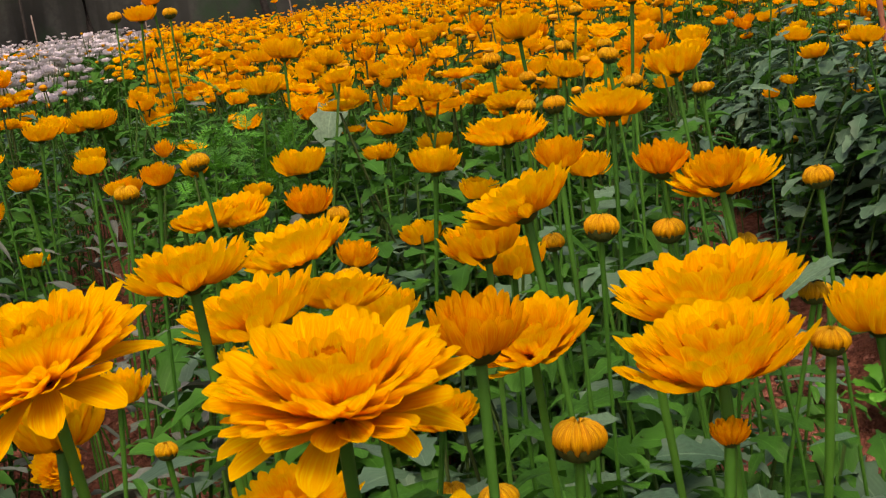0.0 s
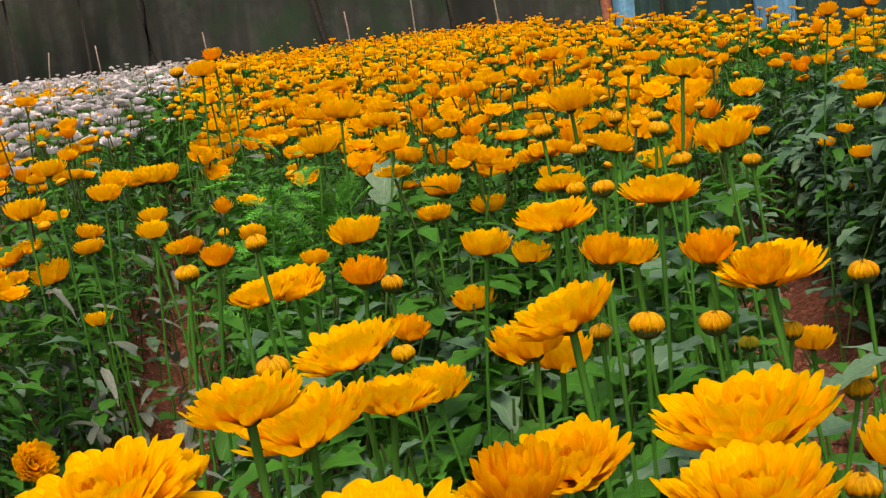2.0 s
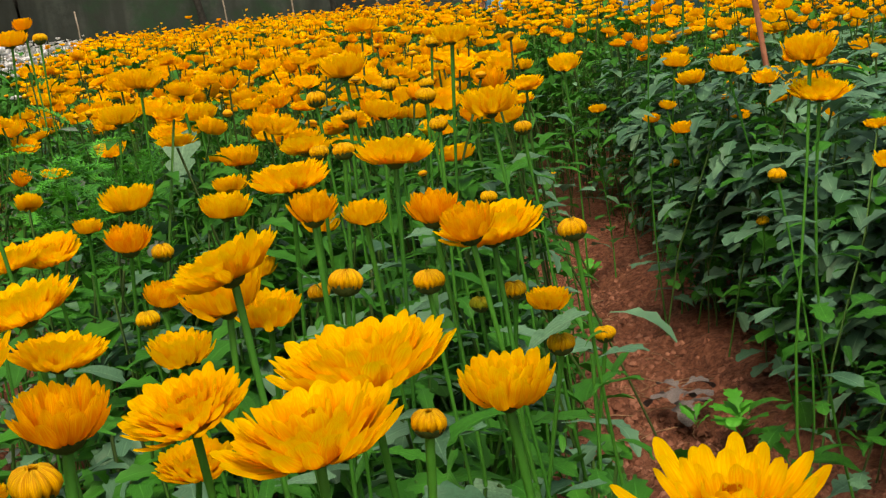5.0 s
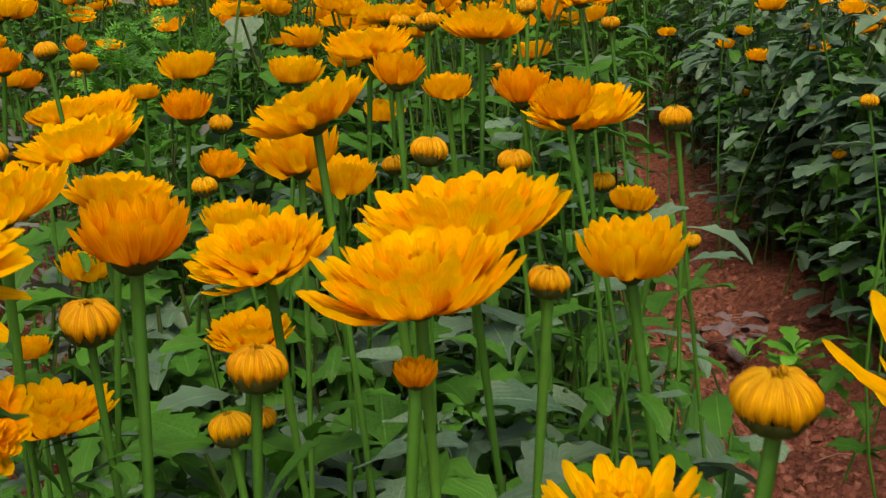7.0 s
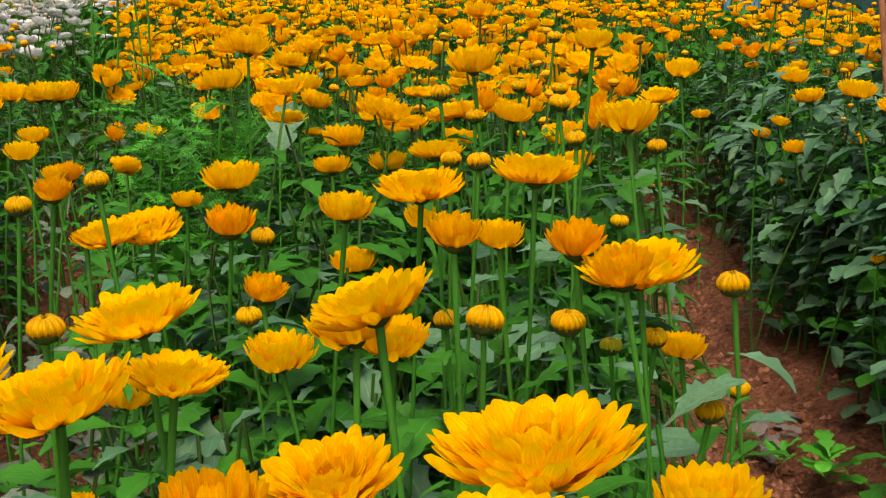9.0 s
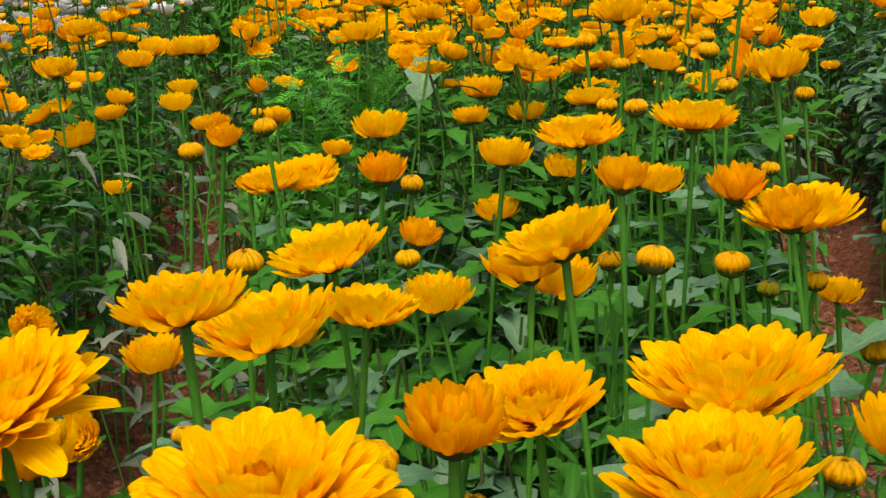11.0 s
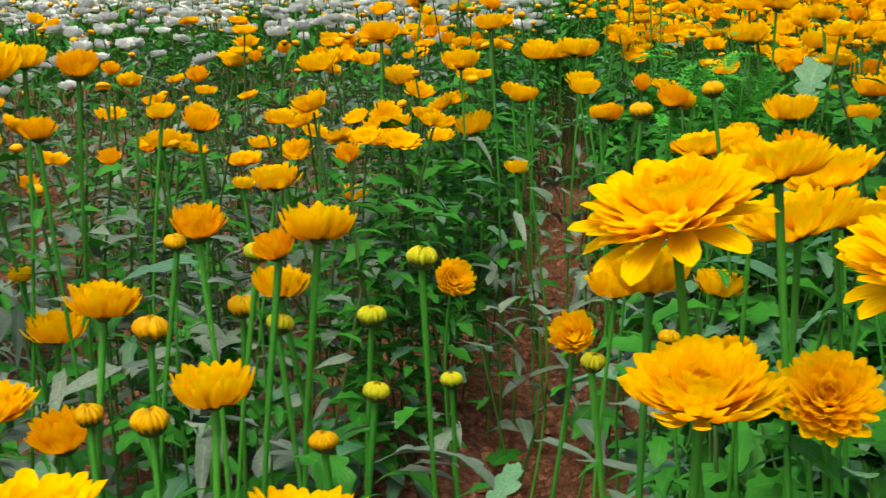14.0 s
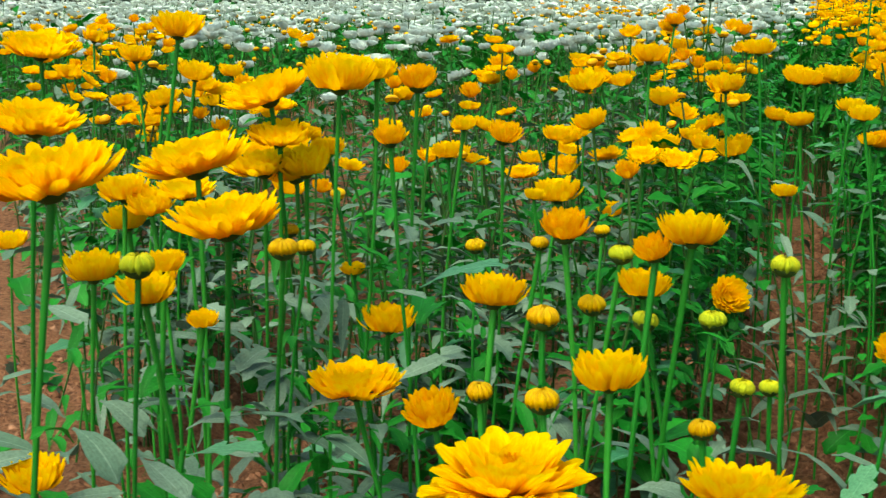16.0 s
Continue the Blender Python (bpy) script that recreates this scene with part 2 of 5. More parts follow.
def closed_bud(seed, opening=0.0):
    """A flattened ball of ridged petals that curl in to a dimple at the top."""
    rnd = random.Random(seed)
    s = Shape()
    for k, (n, rad) in enumerate(((14, 0.97), (12, 0.90), (9, 0.76))):
        off = rnd.random() * 6.28
        for i in range(n):
            az = off + 6.2832 * (i + rnd.uniform(-0.2, 0.2)) / n
            reach = rnd.uniform(2.15, 2.5) - opening + 0.05 * k
            size = rad * rnd.uniform(0.90, 1.06)
            verts, uvs, rows, cols = [], [], 7, 5
            for r in range(rows):
                kk = r / (rows - 1)
                th = -0.95 + reach * kk
                w = 3.6 / n * (0.55 + 0.45 * math.sin(math.pi * min(kk, 0.8) / 1.0)) * (1 - 0.5 * max(0, kk - 0.75) / 0.25)
                for j in range(cols):
                    a = j / 2 - 1
                    b = az + a * w * (0.75 + 0.5 * kk)
                    rr = size * (1.0 - 0.17 * a * a)
                    flat = rr * math.cos(th) if th < 1.3 else rr * math.cos(1.3)
                    verts.append((flat * math.cos(b), flat * math.sin(b), 0.66 + rr * 0.70 * math.sin(th) - 0.10 * max(0.0, th - 1.0)))
                    uvs.append((0.5 + 0.5 * a + k * 1.4, 0.10 + 0.90 * kk))
            s.add(verts, [(r * 5 + j, r * 5 + j + 1, r * 5 + j + 6, r * 5 + j + 5) for r in range(rows - 1) for j in range(4)], uvs)
    dome(s, 0.62, 0.40, 0.66, 10, 4)
    return s


def calyx_shape(seed, radius, depth):
    """The green cup below a head: a bowl with two rows of small pointed bracts."""
    rnd = random.Random(seed)
    s = Shape()
    dome(s, radius, -depth, depth * 0.62, 12, 4)
    for k in range(2):
        for i in range(11):
            az = 6.2832 * (i + 0.5 * k) / 11 + rnd.uniform(-0.08, 0.08)
            strip(s, k, radius * (0.9 - 0.2 * k), radius * 0.26, radius * 0.45, -depth * (0.1 + 0.1 * k), 30, 68, az, 0.25, 4, 3, 0.15)
    return s


def bud_calyx_shape(seed):
    """The green cup that holds a bud, with pointed bracts that lie against it."""
    rnd = random.Random(seed)
    s = Shape()
    dome(s, 0.76, -0.54, 0.36, 14, 5)
    for k in range(2):
        for i in range(12):
            az = 6.2832 * (i + 0.5 * k) / 12 + rnd.uniform(-0.08, 0.08)
            strip(s, k, rnd.uniform(0.34, 0.56), 0.17, 0.56 + 0.07 * k, -0.04 + 0.07 * k, 40, 84, az, 0.2, 4, 3, 0.12)
    return s


LEAF_OUTLINE = ((0.0, 0.018), (0.12, 0.022), (0.22, 0.06), (0.28, 0.17), (0.34, 0.215), (0.40, 0.20), (0.45, 0.13), (0.51, 0.20), (0.58, 0.27), (0.65, 0.255),
                (0.70, 0.17), (0.77, 0.19), (0.86, 0.185), (0.94, 0.13), (1.0, 0.03))
PLAIN_OUTLINE = ((0.0, 0.02), (0.12, 0.03), (0.28, 0.11), (0.46, 0.17), (0.64, 0.195), (0.80, 0.18), (0.92, 0.11), (1.0, 0.02))


def leaf_shape(seed, outline=LEAF_OUTLINE):
    """A chrysanthemum leaf along +x with a stalk, folded at its midrib and drooping to the tip; round lobes, or an entire edge."""
    rnd = random.Random(seed)
    s = Shape()
    droop, fold, wide = rnd.uniform(0.15, 0.9), rnd.uniform(0.08, 0.40), rnd.uniform(0.78, 1.12)
    sway = rnd.uniform(-0.12, 0.12)
    verts, uvs = [], []
    x = z = before = 0.0
    for k, w0 in outline:
        e = 0.35 - droop * k * 1.6
        x += (k - before) * math.cos(e)
        z += (k - before) * math.sin(e)
        before = k
        for j in range(5):
            a = j / 2 - 1
            w = w0 * wide * rnd.uniform(0.93, 1.07)
            forward = 0.34 * w * a * a if 0.2 < k < 0.9 else -0.2 * w * a * a
            verts.append((x + forward, a * w + sway * k * k, z + fold * abs(a) * w - 0.5 * a * a * w * w + 0.016 * math.sin(14 * k + 3 * a) * abs(a)))
            uvs.append((0.5 + 0.5 * a, k))
    n = len(outline)
    s.add(verts, [(i * 5 + j, i * 5 + j + 1, i * 5 + j + 6, i * 5 + j + 5) for i in range(n - 1) for j in range(4)], uvs)
    return s


def stem_shape(seed, sides=7, rows=7):
    """A stem of height 1 and base radius 1 (scaled apart), with a slight bend and ribs."""
    rnd = random.Random(seed)
    s = Shape()
    p, q = rnd.uniform(-0.045, 0.045), rnd.uniform(-0.045, 0.045)
    verts, uvs = [], []
    for i in range(rows):
        k = i / (rows - 1)
        cx, cy = p * math.sin(math.pi * k) + 0.3 * q * math.sin(2 * math.pi * k), q * math.sin(math.pi * k)
        rad = 0.0022 - 0.0004 * k + (0.0008 if i == rows - 1 else 0)
        for j in range(sides):
            a = 6.2832 * j / sides
            rr = rad * (1 + 0.12 * (j % 2))
            verts.append((cx + rr * math.cos(a), cy + rr * math.sin(a), k))
            uvs.append((j / sides, k))
    s.add(verts, [(i * sides + j, i * sides + (j + 1) % sides, (i + 1) * sides + (j + 1) % sides, (i + 1) * sides + j) for i in range(rows - 1) for j in range(sides)], uvs)
    return s


def part(name, me, parent, matrix, label=""):
    ob = new(name, me)
    ob.parent = parent
    ob.matrix_basis = matrix
    if label:
        ob["label"] = label
    return ob


MESH = {
    "bloom": [bloom(BLOOM_RINGS, 10 + i).mesh("flower_head", [YELLOW, HEART]) for i in range(4)],
    "droop": [bloom(DROOP_RINGS, 20 + i).mesh("flower_head", [YELLOW, HEART]) for i in range(3)],
    "bowl": [bloom(BOWL_RINGS, 30 + i).mesh("flower_head", [YELLOW, HEART]) for i in range(4)],
    "cup": [bloom(CUP_RINGS, 40 + i, 0.8).mesh("flower_head", [CUP, HEART]) for i in range(3)],
    "sparse": [bloom(SPARSE_RINGS, 36 + i, 0.8, 6, 5).mesh("flower_head", [YELLOW, HEART]) for i in range(2)],
    "bud": [closed_bud(50 + i).mesh("flower_bud", [BUD]) for i in range(3)],
    "young": [closed_bud(56 + i, 0.25).mesh("flower_bud", [GREEN_BUD]) for i in range(2)],
}
CALYX_MESH = {"bloom": calyx_shape(60, 0.24, 0.20).mesh("calyx", [CALYX]), "cup": calyx_shape(61, 0.34, 0.26).mesh("calyx", [CALYX]),
              "bud": bud_calyx_shape(62).mesh("calyx", [CALYX])}
CALYX_MESH["young"] = CALYX_MESH["bud"]
LEAF_MESH = [leaf_shape(70 + i, PLAIN_OUTLINE if i % 3 == 0 else LEAF_OUTLINE).mesh("leaf", [LEAF]) for i in range(6)]
LEAF_PALE = [leaf_shape(80 + i, LEAF_OUTLINE if i == 0 else PLAIN_OUTLINE).mesh("leaf", [LEAF_BLUE]) for i in range(3)]
LEAF_GREY = [leaf_shape(84 + i, LEAF_OUTLINE if i == 0 else PLAIN_OUTLINE).mesh("leaf", [LEAF_DUSTY]) for i in range(3)]
STEM_MESH = [stem_shape(90 + i).mesh("stem", [STEM]) for i in range(4)]
LABELS = {"bloom": "golden chrysanthemum plant in full bloom on a green stem", "droop": "large golden chrysanthemum with drooping outer petals on its stem",
          "bowl": "golden chrysanthemum plant with a bowl-shaped open flower", "cup": "chrysanthemum plant with a half-open orange cup flower",
          "sparse": "golden chrysanthemum with few long upright petals on its stem", "young": "chrysanthemum plant with a small unopened green bud",
          "bud": "chrysanthemum plant with a closed yellow bud on its stem"}
PLANTS = random.Random(5)
RINGS = {"bloom": BLOOM_RINGS, "droop": DROOP_RINGS, "bowl": BOWL_RINGS, "sparse": SPARSE_RINGS, "cup": CUP_RINGS}


def petal_mesh(kind, ring, variant):
    """One petal of a ring, along +x from the flower's axis."""
    rnd = random.Random(1000 + 10 * ring + variant)
    n, r0, length, width, e0, e1 = RINGS[kind][ring]
    s = Shape()
    strip(s, ring, length * rnd.uniform(0.90, 1.06), width * rnd.uniform(0.9, 1.1), r0, 0.05 + 0.012 * ring, e0, e1 + rnd.gauss(0, 4), 0.0,
          rnd.uniform(0.26, 0.50) if kind != "cup" else rnd.uniform(0.45, 0.75), 6, 5, 0.32, rnd.uniform(-0.22, 0.22), rnd.uniform(-0.2, 0.2))
    return s.mesh("petal", [CUP if kind == "cup" else YELLOW])


def heart_mesh():
    rnd = random.Random(77)
    s = Shape()
    dome(s, 0.20, 0.16, 0.04, 12, 3)
    for i in range(40):
        az, rr = i * 2.4, 0.012 + 0.018 * math.sqrt(i)
        strip(s, 9, 0.32 + rnd.uniform(-0.06, 0.07), 0.032, rr, 0.12, 88 - 60 * rr, 104, az, 0.6, 4, 3, 0.7)
    return s.mesh("flower_head", [HEART])


PETALS = {(k, ring): [petal_mesh(k, ring, v) for v in range(3)] for k in RINGS for ring in range(len(RINGS[k]))}
HEART_MESH = heart_mesh()


def loose_petals(kind, head, rnd):
    """The petals of a close flower, each one its own piece, ring by ring round the heart."""
    for ring, (n, *_) in enumerate(RINGS[kind]):
        off = rnd.uniform(0, 6.28)
        for i in range(n):
            az = off + 6.2832 * (i + rnd.uniform(-0.27, 0.27)) / n
            loose = 0.75 if kind == "cup" else 1.0
            m = Matrix.Rotation(az, 4, "Z") @ Matrix.Rotation(rnd.gauss(0, 0.05 * loose), 4, "Y") @ Matrix.Rotation(rnd.gauss(0, 0.07 * loose), 4, "X") @ Matrix.Scale(rnd.uniform(0.86, 1.06), 4)
            part("petal", rnd.choice(PETALS[kind, ring]), head, m)


def plant(kind, x, y, z, radius, lean_x=0.0, lean_y=0.0, tilt=0.0, toward=0.0, leaves=9):
    """One flowering stem: the head's base stands at x, y, z; tilt turns the head's face by degrees towards the bearing `toward` (0: +x, 90: +y)."""
    rnd = PLANTS
    tilt = 0.65 * tilt if kind == "droop" else tilt
    base = Vector((x - lean_x, y - lean_y, 0.0))
    neck = Vector((x, y, z)) - base
    root = new("chrysanthemum")
    root.matrix_basis = Matrix.Translation(base)
    tagged(root, LABELS[kind], "flower", "chrysanthemums in the bed")
    along = neck.to_track_quat("Z", "Y").to_matrix().to_4x4()
    thick = 0.86 if kind not in ("bud", "young") else 0.75
    part("stem", rnd.choice(STEM_MESH), root, along @ Matrix.Diagonal((thick, thick, neck.length, 1)))
    turn = Matrix.Rotation(radians(toward), 4, "Z") @ Matrix.Rotation(radians(tilt), 4, "Y") @ Matrix.Rotation(rnd.uniform(0, 6.28), 4, "Z")
    place = Matrix.Translation(neck) @ turn @ Matrix.Diagonal((radius, radius, radius * {"droop": 1.15, "bloom": 1.04, "bowl": 1.25}.get(kind, 1.0), 1))
    close = kind in RINGS and math.hypot(x, y) < 0.66
    head = part("flower_bud" if kind in ("bud", "young") else "flower_head", HEART_MESH if close else rnd.choice(MESH[kind]), root, place)
    if close:
        loose_petals(kind, head, rnd)
    part("calyx", CALYX_MESH.get(kind, CALYX_MESH["bloom"]), head, Matrix.Identity(4), "dark green calyx")
    west = x < -0.25
    for i in range(leaves - 4 if west else leaves):
        k = rnd.uniform(0.12, 0.74) if i else 0.80
        size = rnd.uniform(0.05, 0.09) * (1.1 - 0.5 * k)
        az = i * 2.4 + rnd.uniform(-0.5, 0.5)
        m = Matrix.Translation(neck * k) @ Matrix.Rotation(az, 4, "Z") @ Matrix.Rotation(rnd.uniform(-0.45, 0.3), 4, "Y") @ Matrix.Rotation(rnd.uniform(-0.35, 0.35), 4, "X") @ Matrix.Scale(size, 4)
        part("leaf", rnd.choice(LEAF_MESH if rnd.random() < (0.2 if west else 0.65) else (LEAF_GREY if west else LEAF_PALE)), root, m)
    # slim young leaves that stand up along the stem
    for i in range(8 if west else 4):
        k = rnd.uniform(0.45, 0.93) if i < 4 else rnd.uniform(0.25, 0.7)
        size = rnd.uniform(0.022, 0.042) if i < 4 else rnd.uniform(0.04, 0.07)
        m = Matrix.Translation(neck * k) @ Matrix.Rotation(i * 2.4 + rnd.uniform(-0.6, 0.6), 4, "Z") @ Matrix.Rotation(-rnd.uniform(0.1, 0.9), 4, "Y") @ Matrix.Diagonal((size, size * 0.6, size, 1))
        part("leaf", LEAF_MESH[3 * (i % 2)] if i < 4 else LEAF_GREY[1 + i % 2], root, m)
    return root


def scatter(name, shapes, places, mats, label, category):
    """Joins many small copies of a few shapes (all quads) into one mesh. places: rows x, y, z, size, turn, tilt, bearing, height factor."""
    rnd = np.random.default_rng(len(places))
    vs, fs, uvs, ms, at = [], [], [], [], 0
    kinds = rnd.integers(0, len(shapes), len(places))
    for k, sh in enumerate(shapes):
        rows = places[kinds == k]
        if not len(rows):
            continue
        v = np.array(sh.v)
        f = np.array(sh.f)
        uv = np.array(sh.uv).reshape(len(f), 4, 2)
        n = len(rows)
        c, s = np.cos(rows[:, 4])[:, None], np.sin(rows[:, 4])[:, None]
        px, py, pz = v[:, 0][None] * c - v[:, 1][None] * s, v[:, 0][None] * s + v[:, 1][None] * c, np.repeat(v[:, 2][None], n, 0) * rows[:, 7:8]
        tx, ty = np.cos(rows[:, 6])[:, None], np.sin(rows[:, 6])[:, None]
        ct, st = np.cos(rows[:, 5])[:, None], np.sin(rows[:, 5])[:, None]
        along = px * tx + py * ty
        shift = along * (ct - 1) + pz * st
        qx, qy, qz = px + tx * shift, py + ty * shift, pz * ct - along * st
        size = rows[:, 3:4]
        out = np.stack([rows[:, 0:1] + qx * size, rows[:, 1:2] + qy * size, rows[:, 2:3] + qz * size], 2).reshape(-1, 3)
        vs.append(out)
        fs.append((f[None] + (np.arange(n) * len(v))[:, None, None] + at).reshape(-1, 4))
        uvs.append(np.repeat(uv[None], n, 0).reshape(-1, 2))
        ms.append(np.tile(np.array(sh.m), n))
        at += n * len(v)
    v, f = np.concatenate(vs), np.concatenate(fs)
    me = bpy.data.meshes.new(name)
    me.vertices.add(len(v))
    me.vertices.foreach_set("co", v.ravel())
    me.loops.add(f.size)
    me.loops.foreach_set("vertex_index", f.ravel().astype(np.int32))
    me.polygons.add(len(f))
    me.polygons.foreach_set("loop_start", np.arange(0, f.size, 4, dtype=np.int32))
    me.uv_layers.new(name="UVMap").data.foreach_set("uv", np.concatenate(uvs).ravel())
    for m in mats:
        me.materials.append(m)
    me.polygons.foreach_set("material_index", np.concatenate(ms).astype(np.int32))
    me.polygons.foreach_set("use_smooth", np.ones(len(f), dtype=bool))
    me.update(calc_edges=True)
    me.validate()
    ob = new(name, me)
    return tagged(ob, label, category, kind="stuff")


# ---- ground: one sheet of reddish tilled soil, fine near the walk, coarse to the horizon ----
def soil_material():
    m, t, b = material("red_soil", 0.95, 0.1)
    big, fine = noise_tex(t, 2.2, 5), noise_tex(t, 75, 6, rough=0.75)
    a = ramp(t, big, [(0.3, (0.130, 0.052, 0.032)), (0.7, (0.25, 0.105, 0.066))])
    # shade in the crevices and light on crumb tops painted along the bump noise
    c = ramp(t, fine, [(0.36, (0.030, 0.012, 0.008)), (0.52, (0.20, 0.084, 0.048)), (0.72, (0.38, 0.195, 0.122))])
    t.links.new(mix(t, 0.7, a, c), b.inputs["Base Color"])
    bump(t, b, fine, 1.0, 0.02)
    return m


SOIL = soil_material()


def spaced(lo, hi, a, b, step):
    fine = list(np.arange(a, b, step))
    out, x, d = [], b, step
    while x < hi:
        out.append(x)
        d *= 1.25
        x += d
    out.append(hi)
    left, x, d = [], a, step
    while x > lo:
        d *= 1.25
        x -= d
        left.append(max(x, lo))
    return left[::-1] + fine + out


# the bare furrows between the beds: offset, slant and half width
FURROWS = ((-1.50, -0.30, 0.12), (-0.95, -0.28, 0.12), (-0.21, -0.22, 0.105), (0.60, -0.055, 0.16))


def furrow_gap(x, y):
    """Distance to the nearest furrow's edge; below zero inside."""
    return np.min([np.abs(x - (a + b * np.minimum(y, 5.0))) - w for a, b, w in FURROWS], axis=0)


def bare_gap(x, y):
    """Distance to the trodden bare spot west of the walk; below zero inside."""
    return np.hypot((x + 0.92) / 0.8, (y - 1.85) / 1.5) - 0.30


def soil_height(x, y):
    d = float(furrow_gap(x, y)) if math.hypot(x, y) < 9 else 1.0
    h = 0.045 * min(1.0, max(0.0, (d + 0.06) / 0.14))
    if math.hypot(x, y) < 9:
        p = Vector((x, y, 0))
        h += 0.016 * noise.noise(p * 9) + 0.013 * noise.noise(p * 26) + 0.008 * abs(noise.noise(p * 55))
    return h - 0.02


def ground():
    xs, ys = spaced(-150, 150, -1.9, 1.5, 0.02), spaced(-60, 250, 0.2, 3.8, 0.02)
    v = [(x, y, soil_height(x, y)) for y in ys for x in xs]
    n = len(xs)
    me = bpy.data.meshes.new("ground")
    me.from_pydata(v, [], [(j * n + i, j * n + i + 1, (j + 1) * n + i + 1, (j + 1) * n + i) for j in range(len(ys) - 1) for i in range(n - 1)])
    me.materials.append(SOIL)
    me.polygons.foreach_set("use_smooth", [True] * len(me.polygons))
    tagged(new("ground", me), "reddish-brown crumbly tilled soil of the flower field", "soil", kind="structure")


ground()

# ---- the field beyond the nearest stems: yellow beds, a white bed, leaves and stems ----
def coarse(rings, share, widen, count):
    """The same head with fewer, wider petals for the distance."""
    return tuple((max(5, int(n * share)), r, l, w * widen, a, b) for n, r, l, w, a, b in rings[:count])


MID = [bloom(coarse(BLOOM_RINGS, 0.52, 1.6, 6), 110 + i, 1.1, 3, 3, False) for i in range(2)] + [bloom(coarse(BOWL_RINGS, 0.55, 1.55, 6), 120 + i, 1.1, 4, 3, False) for i in range(4)]
MID_CUP = [bloom(coarse(CUP_RINGS, 0.65, 1.4, 4), 130 + i, 1, 3, 3, False) for i in range(2)]
FAR = [bloom(coarse(BOWL_RINGS if i else BLOOM_RINGS, 0.38, 2.3, 4), 140 + i, 1, 3, 2, False) for i in range(3)]
TINY = [bloom(coarse(BOWL_RINGS, 0.30, 3.0, 3), 145 + i, 1, 2, 2, False) for i in range(3)]


def low_bud(sides=7):
    s = Shape()
    dome(s, 0.95, 0.55, 0.66, sides, 3)
    dome(s, 0.95, -0.5, 0.66, sides, 2)
    dome(s, 0.62, -0.36, 0.36, sides, 2, slot=1)
    return s


def low_leaf(seed):
    rnd = random.Random(seed)
    s = Shape()
    d, fo = rnd.uniform(0.1, 0.8), rnd.uniform(0.1, 0.35)
    prof = ((0, 0.02, 0), (0.3, 0.15, 0.12), (0.62, 0.14, 0.14 - 0.2 * d), (1.0, 0.02, 0.05 - 0.6 * d))
    verts = [(x + (0.06 if a and 0.1 < x < 0.9 else 0), a * w, z + fo * abs(a) * w) for x, w, z in prof for a in (-1, 0, 1)]
    s.add(verts, [(i * 3 + j, i * 3 + j + 1, i * 3 + j + 4, i * 3 + j + 3) for i in range(3) for j in range(2)], [(0.5 + 0.5 * a, x) for x, w, z in prof for a in (-1, 0, 1)])
    return s


def lobed_leaf(seed):
    """A leaf with a broad middle and two blunt side lobes, light enough for the dense beds."""
    rnd = random.Random(seed)
    s = Shape()
    d, fo, wide = rnd.uniform(0.2, 0.9), rnd.uniform(0.1, 0.4), rnd.uniform(0.8, 1.2)
    prof = ((0.0, 0.015), (0.24, 0.03), (0.38, 0.155), (0.51, 0.10), (0.66, 0.18), (0.80, 0.12), (1.0, 0.03))
    verts = [(x * (1 - 0.12 * d) + (0.3 * w if a else 0), a * w * wide, 0.3 * x - 0.7 * d * x * x + fo * abs(a) * w) for x, w in prof for a in (-1, 0, 1)]
    s.add(verts, [(i * 3 + j, i * 3 + j + 1, i * 3 + j + 4, i * 3 + j + 3) for i in range(6) for j in range(2)], [(0.5 + 0.5 * a, x) for x, w in prof for a in (-1, 0, 1)])
    return s


def thin_leaf(seed):
    """A light version of the lobed leaf for the dense foliage."""
    rnd = random.Random(seed)
    s = Shape()
    d, fo, wide = rnd.uniform(0.2, 0.9), rnd.uniform(0.1, 0.4), rnd.uniform(0.7, 1.1)
    prof = ((0.0, 0.02), (0.20, 0.03), (0.34, 0.18), (0.44, 0.13), (0.58, 0.23), (0.70, 0.15), (0.84, 0.15), (1.0, 0.04))
    verts = [(x * (1 - 0.15 * d) + (0.3 * w if a else 0), a * w * wide, 0.3 * x - 0.75 * d * x * x + fo * abs(a) * w) for x, w in prof for a in (-1, 0, 1)]
    s.add(verts, [(i * 3 + j, i * 3 + j + 1, i * 3 + j + 4, i * 3 + j + 3) for i in range(7) for j in range(2)], [(0.5 + 0.5 * a, x) for x, w in prof for a in (-1, 0, 1)])
    return s


def low_stem():
    s = Shape()
    verts = [(0.0020 * math.cos(a) + 0.03 * math.sin(3.1 * k), 0.0020 * math.sin(a) + 0.02 * math.sin(5 * k), -k) for k in (0.0, 0.3, 0.65, 1.0) for a in (0, 2.09, 4.19)]
    s.add(verts, [(i * 3 + j, i * 3 + (j + 1) % 3, i * 3 + 3 + (j + 1) % 3, i * 3 + 3 + j) for i in range(3) for j in range(3)], [(0, 0)] * 12)
    return s


LEAF_LOW = [low_leaf(150 + i) for i in range(4)]
LEAF_MID = [lobed_leaf(155 + i) for i in range(4)]
BUD_LOW = [low_bud()]
STEM_LOW = [low_stem()]


def right_edge(y):
    """The east side of the main bed, along the soil path."""
    return 0.27 + 0.02 * y if y < 3.4 else 0.34 + 0.35 * (y - 3.4)


def white_edge(y):
    return -0.97 - 0.22 * max(0.0, y - 3.3) - 0.62 * max(0.0, 2.86 - y)


